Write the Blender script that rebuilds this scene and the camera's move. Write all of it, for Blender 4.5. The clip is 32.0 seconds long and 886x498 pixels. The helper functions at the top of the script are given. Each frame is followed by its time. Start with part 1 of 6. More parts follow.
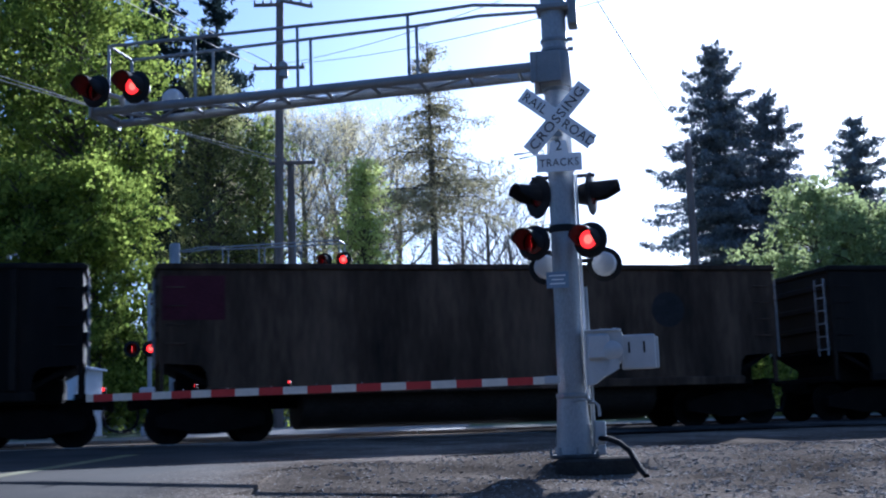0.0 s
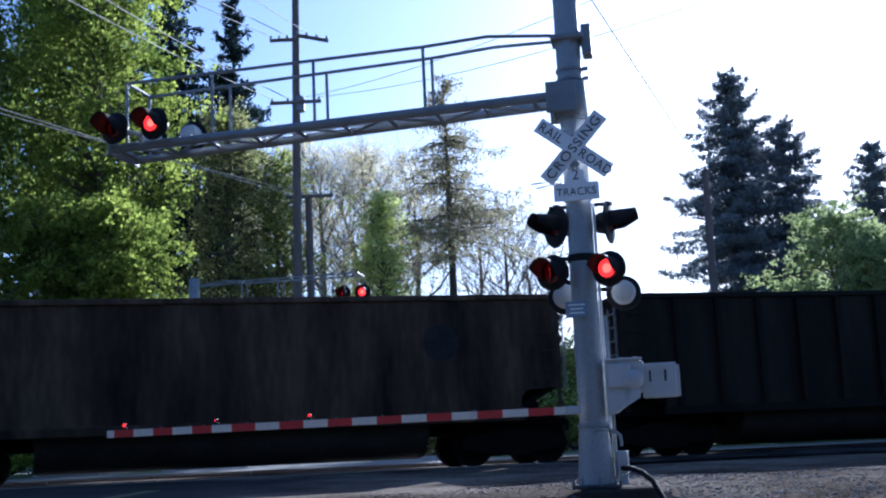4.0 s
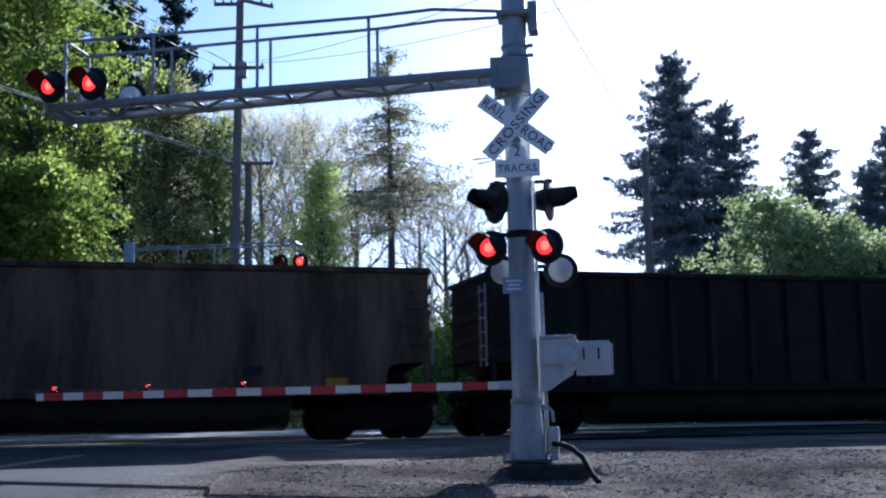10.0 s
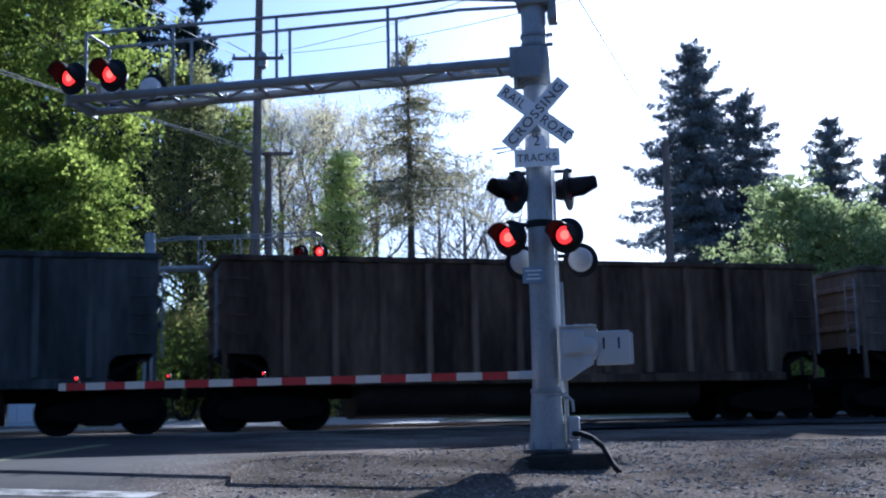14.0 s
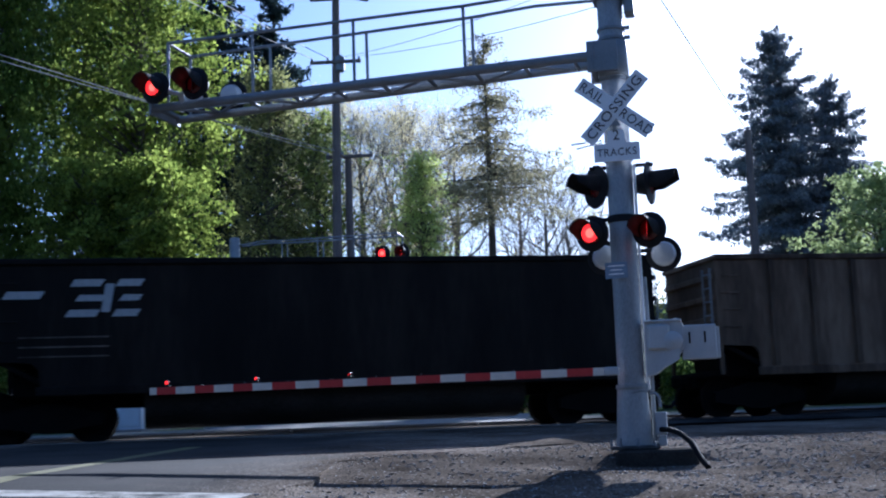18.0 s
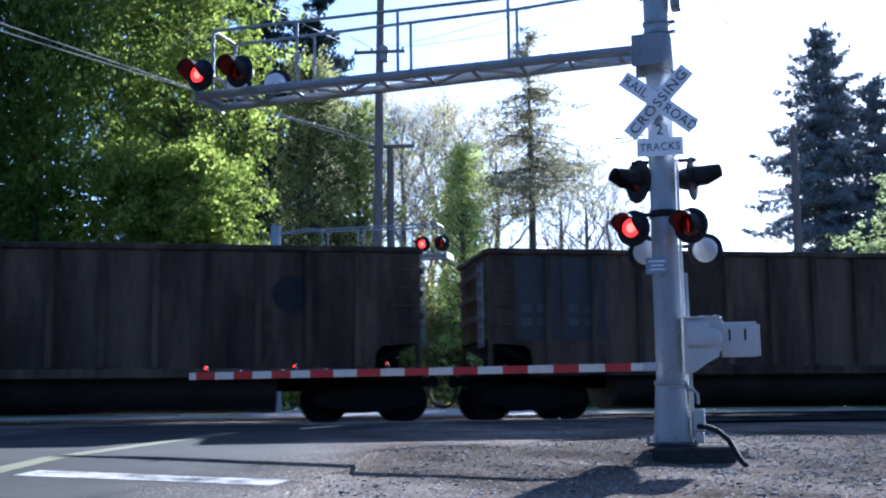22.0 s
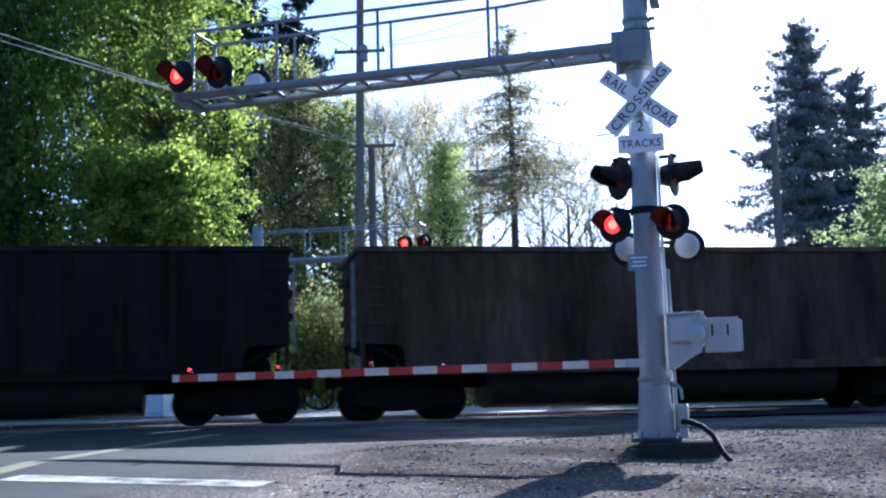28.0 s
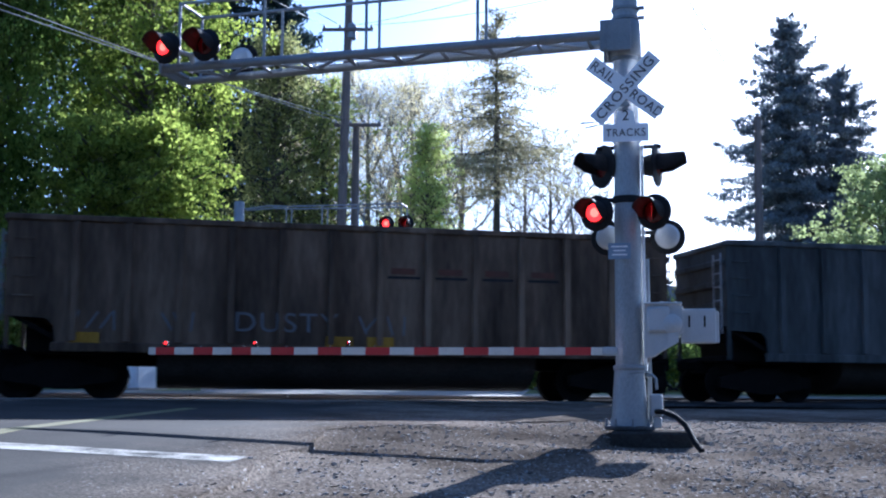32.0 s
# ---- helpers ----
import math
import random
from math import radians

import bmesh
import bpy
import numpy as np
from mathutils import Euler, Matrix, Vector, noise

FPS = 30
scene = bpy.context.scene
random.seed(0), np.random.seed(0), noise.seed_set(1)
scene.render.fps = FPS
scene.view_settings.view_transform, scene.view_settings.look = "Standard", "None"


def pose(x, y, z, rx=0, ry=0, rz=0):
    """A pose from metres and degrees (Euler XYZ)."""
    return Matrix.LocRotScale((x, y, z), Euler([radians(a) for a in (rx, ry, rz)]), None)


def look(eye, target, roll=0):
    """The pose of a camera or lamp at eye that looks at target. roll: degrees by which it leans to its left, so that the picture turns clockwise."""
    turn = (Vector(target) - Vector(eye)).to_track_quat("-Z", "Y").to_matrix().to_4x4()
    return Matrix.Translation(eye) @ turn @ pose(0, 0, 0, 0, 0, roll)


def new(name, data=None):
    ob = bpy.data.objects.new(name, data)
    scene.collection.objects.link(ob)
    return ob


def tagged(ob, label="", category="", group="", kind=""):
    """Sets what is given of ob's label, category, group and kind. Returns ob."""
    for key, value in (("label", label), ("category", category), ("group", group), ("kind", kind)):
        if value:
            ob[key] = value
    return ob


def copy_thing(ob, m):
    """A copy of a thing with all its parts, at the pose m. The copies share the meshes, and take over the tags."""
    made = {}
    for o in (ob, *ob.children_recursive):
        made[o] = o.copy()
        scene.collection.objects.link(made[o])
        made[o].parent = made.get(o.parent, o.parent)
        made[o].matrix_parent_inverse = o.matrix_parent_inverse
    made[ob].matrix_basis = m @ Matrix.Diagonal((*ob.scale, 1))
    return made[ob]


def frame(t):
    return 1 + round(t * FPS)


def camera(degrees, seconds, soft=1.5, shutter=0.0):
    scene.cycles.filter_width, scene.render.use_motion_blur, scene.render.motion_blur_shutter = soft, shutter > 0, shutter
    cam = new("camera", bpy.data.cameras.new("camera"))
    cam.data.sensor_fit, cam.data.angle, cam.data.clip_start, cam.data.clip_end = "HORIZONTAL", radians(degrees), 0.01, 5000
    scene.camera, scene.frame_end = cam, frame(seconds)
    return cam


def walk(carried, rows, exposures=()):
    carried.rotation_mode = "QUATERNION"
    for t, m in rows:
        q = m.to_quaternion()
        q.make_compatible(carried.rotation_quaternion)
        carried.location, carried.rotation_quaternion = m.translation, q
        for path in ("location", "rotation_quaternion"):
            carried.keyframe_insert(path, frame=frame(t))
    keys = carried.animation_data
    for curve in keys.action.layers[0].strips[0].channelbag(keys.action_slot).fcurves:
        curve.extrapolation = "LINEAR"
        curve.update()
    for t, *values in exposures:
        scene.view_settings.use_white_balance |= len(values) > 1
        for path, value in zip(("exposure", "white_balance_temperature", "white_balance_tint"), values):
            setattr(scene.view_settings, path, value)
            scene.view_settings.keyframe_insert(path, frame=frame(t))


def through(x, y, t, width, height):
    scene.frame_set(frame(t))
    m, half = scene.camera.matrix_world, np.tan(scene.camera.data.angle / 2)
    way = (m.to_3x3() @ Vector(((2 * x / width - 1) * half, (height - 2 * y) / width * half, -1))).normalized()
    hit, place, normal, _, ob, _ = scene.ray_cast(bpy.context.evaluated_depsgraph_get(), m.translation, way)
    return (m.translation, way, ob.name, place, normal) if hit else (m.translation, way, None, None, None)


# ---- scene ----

# ---------------------------------------------------------------- camera
EYE = (0.0, 0.0, 1.65)
cam = camera(40.0, 32.0, soft=2.15, shutter=0.09)
walk(cam, [
    (0.0, pose(*EYE, 90 + 8.60, 1.95, 0.00)),
    (0.5, pose(*EYE, 90 + 8.49, 2.26, 0.62)),
    (1.0, pose(*EYE, 90 + 8.10, 2.22, 0.02)),
    (1.5, pose(*EYE, 90 + 8.12, 2.52, -0.18)),
    (2.0, pose(*EYE, 90 + 8.23, 1.98, -0.43)),
    (2.5, pose(*EYE, 90 + 8.32, 1.60, -3.08)),
    (3.0, pose(*EYE, 90 + 8.63, 0.82, -4.90)),
    (3.5, pose(*EYE, 90 + 8.79, 0.33, -1.27)),
    (4.0, pose(*EYE, 90 + 10.10, 2.66, 0.99)),
    (4.5, pose(*EYE, 90 + 9.96, 2.82, 2.60)),
    (6.5, pose(*EYE, 90 + 8.88, 1.95, 1.88)),
    (7.0, pose(*EYE, 90 + 8.83, 1.16, 0.76)),
    (7.5, pose(*EYE, 90 + 8.16, 1.30, 0.25)),
    (8.0, pose(*EYE, 90 + 8.44, 1.45, -0.33)),
    (8.5, pose(*EYE, 90 + 8.50, 1.27, -0.56)),
    (9.0, pose(*EYE, 90 + 8.38, 0.91, -3.84)),
    (9.5, pose(*EYE, 90 + 8.77, 0.73, -4.38)),
    (10.0, pose(*EYE, 90 + 8.72, 1.27, -2.15)),
    (10.5, pose(*EYE, 90 + 9.07, 1.23, -0.69)),
    (11.0, pose(*EYE, 90 + 8.75, 1.54, -0.47)),
    (11.5, pose(*EYE, 90 + 8.65, 1.37, -0.60)),
    (12.0, pose(*EYE, 90 + 8.32, 1.34, -0.63)),
    (12.5, pose(*EYE, 90 + 8.47, 1.20, -0.93)),
    (13.0, pose(*EYE, 90 + 8.38, 1.28, -1.15)),
    (13.5, pose(*EYE, 90 + 8.26, 1.20, -1.21)),
    (15.5, pose(*EYE, 90 + 8.30, 1.65, -1.21)),
    (16.0, pose(*EYE, 90 + 8.26, 1.52, -1.04)),
    (16.5, pose(*EYE, 90 + 8.12, 2.42, 1.18)),
    (17.0, pose(*EYE, 90 + 8.60, 2.42, 3.08)),
    (17.5, pose(*EYE, 90 + 8.61, 2.09, 3.48)),
    (18.0, pose(*EYE, 90 + 8.31, 2.14, 2.78)),
    (18.5, pose(*EYE, 90 + 7.87, 2.38, 2.57)),
    (19.0, pose(*EYE, 90 + 7.73, 2.22, 3.62)),
    (19.5, pose(*EYE, 90 + 8.33, 1.83, 3.90)),
    (20.0, pose(*EYE, 90 + 8.40, 1.53, 4.44)),
    (20.5, pose(*EYE, 90 + 7.85, 1.07, 3.72)),
    (21.0, pose(*EYE, 90 + 7.80, 1.13, 3.38)),
    (21.5, pose(*EYE, 90 + 7.38, 1.31, 4.74)),
    (22.0, pose(*EYE, 90 + 7.95, 0.74, 4.48)),
    (22.5, pose(*EYE, 90 + 8.02, 0.56, 3.52)),
    (23.0, pose(*EYE, 90 + 7.99, 0.82, 3.50)),
    (23.5, pose(*EYE, 90 + 7.97, 1.28, 3.24)),
    (24.0, pose(*EYE, 90 + 8.18, 1.44, 3.37)),
    (24.5, pose(*EYE, 90 + 8.26, 1.33, 5.65)),
    (26.5, pose(*EYE, 90 + 8.68, 1.46, 5.65)),
    (27.0, pose(*EYE, 90 + 8.31, 1.30, 4.82)),
    (27.5, pose(*EYE, 90 + 8.04, 1.40, 4.07)),
    (28.0, pose(*EYE, 90 + 7.88, 1.52, 3.76)),
    (28.5, pose(*EYE, 90 + 7.84, 1.76, 4.52)),
    (29.0, pose(*EYE, 90 + 8.05, 1.92, 4.65)),
    (29.5, pose(*EYE, 90 + 7.99, 1.77, 4.31)),
    (30.0, pose(*EYE, 90 + 7.85, 1.76, 4.14)),
    (30.5, pose(*EYE, 90 + 8.14, 0.37, 3.72)),
    (31.0, pose(*EYE, 90 + 8.73, -0.13, 4.72)),
    (31.5, pose(*EYE, 90 + 7.59, 0.28, 2.76)),
    (32.0, pose(*EYE, 90 + 7.03, -0.42, 2.60)),
], exposures=[(0.0, 1.56, 4600, 18.0), (13.5, 1.58, 4600, 18.0), (16.0, 1.50, 4600, 18.0), (17.5, 1.42, 4600, 18.0), (20.0, 1.92, 4600, 18.0), (23.0, 2.22, 4600, 18.0), (30.0, 2.24, 4600, 18.0), (32.0, 2.06, 4600, 18.0)])

# ---------------------------------------------------------------- world and sun
SUN_AZ, SUN_EL = 21.5, 21.5            # degrees right of +y, above the horizon
world = bpy.data.worlds.new("sky")
scene.world = world
world.use_nodes = True
wn = world.node_tree.nodes
sky = wn.new("ShaderNodeTexSky")
sky.sky_type = "NISHITA"
sky.sun_disc = False
sky.sun_elevation = radians(SUN_EL)
sky.sun_rotation = radians(SUN_AZ)
sky.air_density, sky.dust_density, sky.ozone_density = 1.0, 0.8, 1.5
wn["Background"].inputs["Strength"].default_value = 0.05
world.node_tree.links.new(sky.outputs[0], wn["Background"].inputs["Color"])
sun_data = bpy.data.lights.new("sun", "SUN")
sun_data.energy, sun_data.angle, sun_data.color = 5.0, radians(0.5), (1.0, 0.89, 0.71)
sun = new("sun", sun_data)
sd = Vector((math.sin(radians(SUN_AZ)) * math.cos(radians(SUN_EL)), math.cos(radians(SUN_AZ)) * math.cos(radians(SUN_EL)), math.sin(radians(SUN_EL))))
sun.matrix_basis = look(sd * 100, (0, 0, 0))


# ---------------------------------------------------------------- mesh tools
class Build:
    """Collects faces for one mesh."""

    def __init__(self):
        self.v, self.f = [], []

    def add(self, verts, faces):
        o = len(self.v)
        self.v += [tuple(p) for p in verts]
        self.f += [tuple(o + i for i in q) for q in faces]
        return self

    def box(self, c, s, m=None, bevel=0.0):
        """A box of size s round c; bevel cuts its edges."""
        hx, hy, hz = (a / 2 for a in s)
        b = min(bevel, hx * 0.9, hy * 0.9, hz * 0.9)
        if b <= 0:
            vs = [(x, y, z) for x in (-hx, hx) for y in (-hy, hy) for z in (-hz, hz)]
            fs = [(0, 1, 3, 2), (4, 6, 7, 5), (0, 4, 5, 1), (2, 3, 7, 6), (0, 2, 6, 4), (1, 5, 7, 3)]
        else:
            vs, idx = [], {}
            for sx in (-1, 1):
                for sy in (-1, 1):
                    for sz in (-1, 1):
                        for k in range(3):
                            p = [sx * (hx - b), sy * (hy - b), sz * (hz - b)]
                            p[k] = (sx * hx, sy * hy, sz * hz)[k]
                            idx[sx, sy, sz, k] = len(vs)
                            vs.append(tuple(p))
            g = lambda *a: idx[a]
            fs = []
            for s1 in (-1, 1):
                fs.append((g(s1, -1, -1, 0), g(s1, 1, -1, 0), g(s1, 1, 1, 0), g(s1, -1, 1, 0))[::s1])
                fs.append((g(-1, s1, -1, 1), g(-1, s1, 1, 1), g(1, s1, 1, 1), g(1, s1, -1, 1))[::s1])
                fs.append((g(-1, -1, s1, 2), g(1, -1, s1, 2), g(1, 1, s1, 2), g(-1, 1, s1, 2))[::s1])
                for s2 in (-1, 1):
                    q = -s1 * s2
                    fs.append((g(-1, s1, s2, 1), g(-1, s1, s2, 2), g(1, s1, s2, 2), g(1, s1, s2, 1))[::-q])
                    fs.append((g(s1, -1, s2, 0), g(s1, 1, s2, 0), g(s1, 1, s2, 2), g(s1, -1, s2, 2))[::-q])
                    fs.append((g(s1, s2, -1, 0), g(s1, s2, -1, 1), g(s1, s2, 1, 1), g(s1, s2, 1, 0))[::-q])
                    for s3 in (-1, 1):
                        fs.append((g(s1, s2, s3, 0), g(s1, s2, s3, 1), g(s1, s2, s3, 2))[::s1 * s2 * s3])
        vs = [Vector(p) for p in vs]
        if m is not None:
            vs = [m @ p for p in vs]
        c = Vector(c)
        return self.add([p + c for p in vs], fs)

    def tube(self, pts, r, seg=8, caps=True):
        """A round tube along points; r is one radius or one a point."""
        pts = [Vector(p) for p in pts]
        rs = r if isinstance(r, (list, tuple)) else [r] * len(pts)
        vs, n = [], len(pts)
        side = None
        for i, p in enumerate(pts):
            d = (pts[min(i + 1, n - 1)] - pts[max(i - 1, 0)]).normalized()
            if side is None:
                side = d.cross(Vector((0, 0, 1)) if abs(d.z) < 0.9 else Vector((0, 1, 0))).normalized()
            side = (side - d * side.dot(d)).normalized()
            up = d.cross(side)
            for k in range(seg):
                a = 2 * math.pi * k / seg
                vs.append(p + (side * math.cos(a) + up * math.sin(a)) * rs[i])
        fs = [(i * seg + k, i * seg + (k + 1) % seg, (i + 1) * seg + (k + 1) % seg, (i + 1) * seg + k) for i in range(n - 1) for k in range(seg)]
        if caps:
            fs += [tuple(range(seg))[::-1], tuple(range((n - 1) * seg, n * seg))]
        return self.add(vs, fs)

    def lathe(self, profile, seg=16, m=None):
        """Turns (radius, height) pairs round z."""
        vs = [Vector((r * math.cos(2 * math.pi * k / seg), r * math.sin(2 * math.pi * k / seg), z)) for r, z in profile for k in range(seg)]
        fs = [(i * seg + k, i * seg + (k + 1) % seg, (i + 1) * seg + (k + 1) % seg, (i + 1) * seg + k) for i in range(len(profile) - 1) for k in range(seg)]
        fs += [tuple(range(seg))[::-1], tuple(range((len(profile) - 1) * seg, len(profile) * seg))]
        if m is not None:
            vs = [m @ p for p in vs]
        return self.add(vs, fs)

    def slab(self, outline, y0, y1, m=None):
        """An outline of (x, z) pairs, extruded from y0 to y1."""
        n = len(outline)
        vs = [Vector((x, y, z)) for y in (y0, y1) for x, z in outline]
        fs = [tuple(range(n)), tuple(range(n, 2 * n))[::-1]] + [(k, k + n, (k + 1) % n + n, (k + 1) % n) for k in range(n)]
        if m is not None:
            vs = [m @ p for p in vs]
        return self.add(vs, fs)

    def mesh(self, name, material, smooth=False):
        me = bpy.data.meshes.new(name)
        me.from_pydata(self.v, [], self.f)
        me.materials.append(material)
        if smooth:
            me.polygons.foreach_set("use_smooth", [True] * len(me.polygons))
            me.set_sharp_from_angle(angle=radians(40))
        me.update()
        return me


def quad_mesh(name, quads, material, tris=False):
    """A mesh of loose faces from an array (n, 4, 3) or (n, 3, 3)."""
    n, k = quads.shape[:2]
    me = bpy.data.meshes.new(name)
    me.vertices.add(n * k)
    me.vertices.foreach_set("co", quads.astype(np.float32).ravel())
    me.loops.add(n * k)
    me.loops.foreach_set("vertex_index", np.arange(n * k, dtype=np.int32))
    me.polygons.add(n)
    me.polygons.foreach_set("loop_start", np.arange(0, n * k, k, dtype=np.int32))
    me.polygons.foreach_set("loop_total", np.full(n, k, dtype=np.int32))
    me.materials.append(material)
    me.update(calc_edges=True)
    return me


def part(name, b, material=None, parent=None, label="", m=None, smooth=False):
    """One mesh object under a thing or a part. b: a Build or a finished mesh."""
    me = b.mesh(name, material, smooth) if isinstance(b, Build) else b
    ob = new(name, me)
    ob.parent = parent
    if m is not None:
        ob.matrix_basis = m
    if label:
        tagged(ob, label)
    return ob


def thing(name, m, label, category, group="", kind="", data=None):
    ob = new(name, data)
    ob.matrix_basis = m
    return tagged(ob, label, category, group, kind)


# ---------------------------------------------------------------- materials
def material(name, colours, rough=0.8, metal=0.0, scale=3.0, fine=40.0, bump=0.15, per_object=0.0, stretch=(1, 1, 1), spec=0.5, mix=0.5, lo=0.32, hi=0.68):
    """Two scales of noise between two or three colours, with fine relief."""
    m = bpy.data.materials.new(name)
    m.use_nodes = True
    n, link = m.node_tree.nodes, m.node_tree.links.new
    bsdf = n["Principled BSDF"]
    co = n.new("ShaderNodeTexCoord")
    mp = n.new("ShaderNodeMapping")
    mp.inputs["Scale"].default_value = stretch
    link(co.outputs["Object"], mp.inputs["Vector"])
    big, small = n.new("ShaderNodeTexNoise"), n.new("ShaderNodeTexNoise")
    for node, s, d in ((big, scale, 5), (small, fine, 4)):
        node.inputs["Scale"].default_value = s
        node.inputs["Detail"].default_value = d
        link(mp.outputs[0], node.inputs["Vector"])
    add = n.new("ShaderNodeMix")
    add.inputs[0].default_value = 1 - mix
    link(big.outputs[0], add.inputs[2])
    link(small.outputs[0], add.inputs[3])
    val = add.outputs[0]
    if per_object:
        info = n.new("ShaderNodeObjectInfo")
        ma = n.new("ShaderNodeMath")
        ma.operation = "MULTIPLY_ADD"
        link(info.outputs["Random"], ma.inputs[0])
        ma.inputs[1].default_value = per_object
        ma.inputs[2].default_value = -per_object / 2
        sm = n.new("ShaderNodeMath")
        link(ma.outputs[0], sm.inputs[0])
        link(val, sm.inputs[1])
        val = sm.outputs[0]
    ramp = n.new("ShaderNodeValToRGB")
    ramp.color_ramp.elements[0].position, ramp.color_ramp.elements[1].position = lo, hi
    cols = [tuple(c) + (1,) for c in colours]
    ramp.color_ramp.elements[0].color, ramp.color_ramp.elements[1].color = cols[0], cols[-1]
    if len(cols) == 3:
        ramp.color_ramp.elements.new(0.5).color = cols[1]
    link(val, ramp.inputs[0])
    link(ramp.outputs[0], bsdf.inputs["Base Color"])
    bsdf.inputs["Roughness"].default_value = rough
    bsdf.inputs["Metallic"].default_value = metal
    bsdf.inputs["Specular IOR Level"].default_value = spec
    if bump:
        bp = n.new("ShaderNodeBump")
        bp.inputs["Strength"].default_value = bump
        bp.inputs["Distance"].default_value = 0.02
        link(small.outputs[0], bp.inputs["Height"])
        link(bp.outputs[0], bsdf.inputs["Normal"])
    return m


def leaf_material(name, dark, light, through=0.5, clump=0.55):
    """Leaves: light goes through them; shade varies from leaf to leaf and from bough to bough."""
    m = bpy.data.materials.new(name)
    m.use_nodes = True
    n, link = m.node_tree.nodes, m.node_tree.links.new
    n.remove(n["Principled BSDF"])
    geo = n.new("ShaderNodeNewGeometry")
    co = n.new("ShaderNodeTexCoord")
    big = n.new("ShaderNodeTexNoise")
    big.inputs["Scale"].default_value = clump
    big.inputs["Detail"].default_value = 3
    link(co.outputs["Object"], big.inputs["Vector"])
    spread = n.new("ShaderNodeMapRange")
    spread.inputs[1].default_value, spread.inputs[2].default_value = 0.33, 0.67
    link(big.outputs[0], spread.inputs[0])
    mean = n.new("ShaderNodeMix")
    mean.inputs[0].default_value = 0.5
    link(spread.outputs[0], mean.inputs[2])
    link(geo.outputs["Random Per Island"], mean.inputs[3])
    ramp = n.new("ShaderNodeValToRGB")
    ramp.color_ramp.elements[0].position, ramp.color_ramp.elements[1].position = 0.12, 0.88
    ramp.color_ramp.elements[0].color, ramp.color_ramp.elements[1].color = tuple(dark) + (1,), tuple(light) + (1,)
    link(mean.outputs[0], ramp.inputs[0])
    dif, tra, mx = n.new("ShaderNodeBsdfDiffuse"), n.new("ShaderNodeBsdfTranslucent"), n.new("ShaderNodeMixShader")
    mx.inputs[0].default_value = through
    for s, k in ((dif, 1), (tra, 2)):
        link(ramp.outputs[0], s.inputs["Color"])
        link(s.outputs[0], mx.inputs[k])
    link(mx.outputs[0], n["Material Output"].inputs["Surface"])
    return m


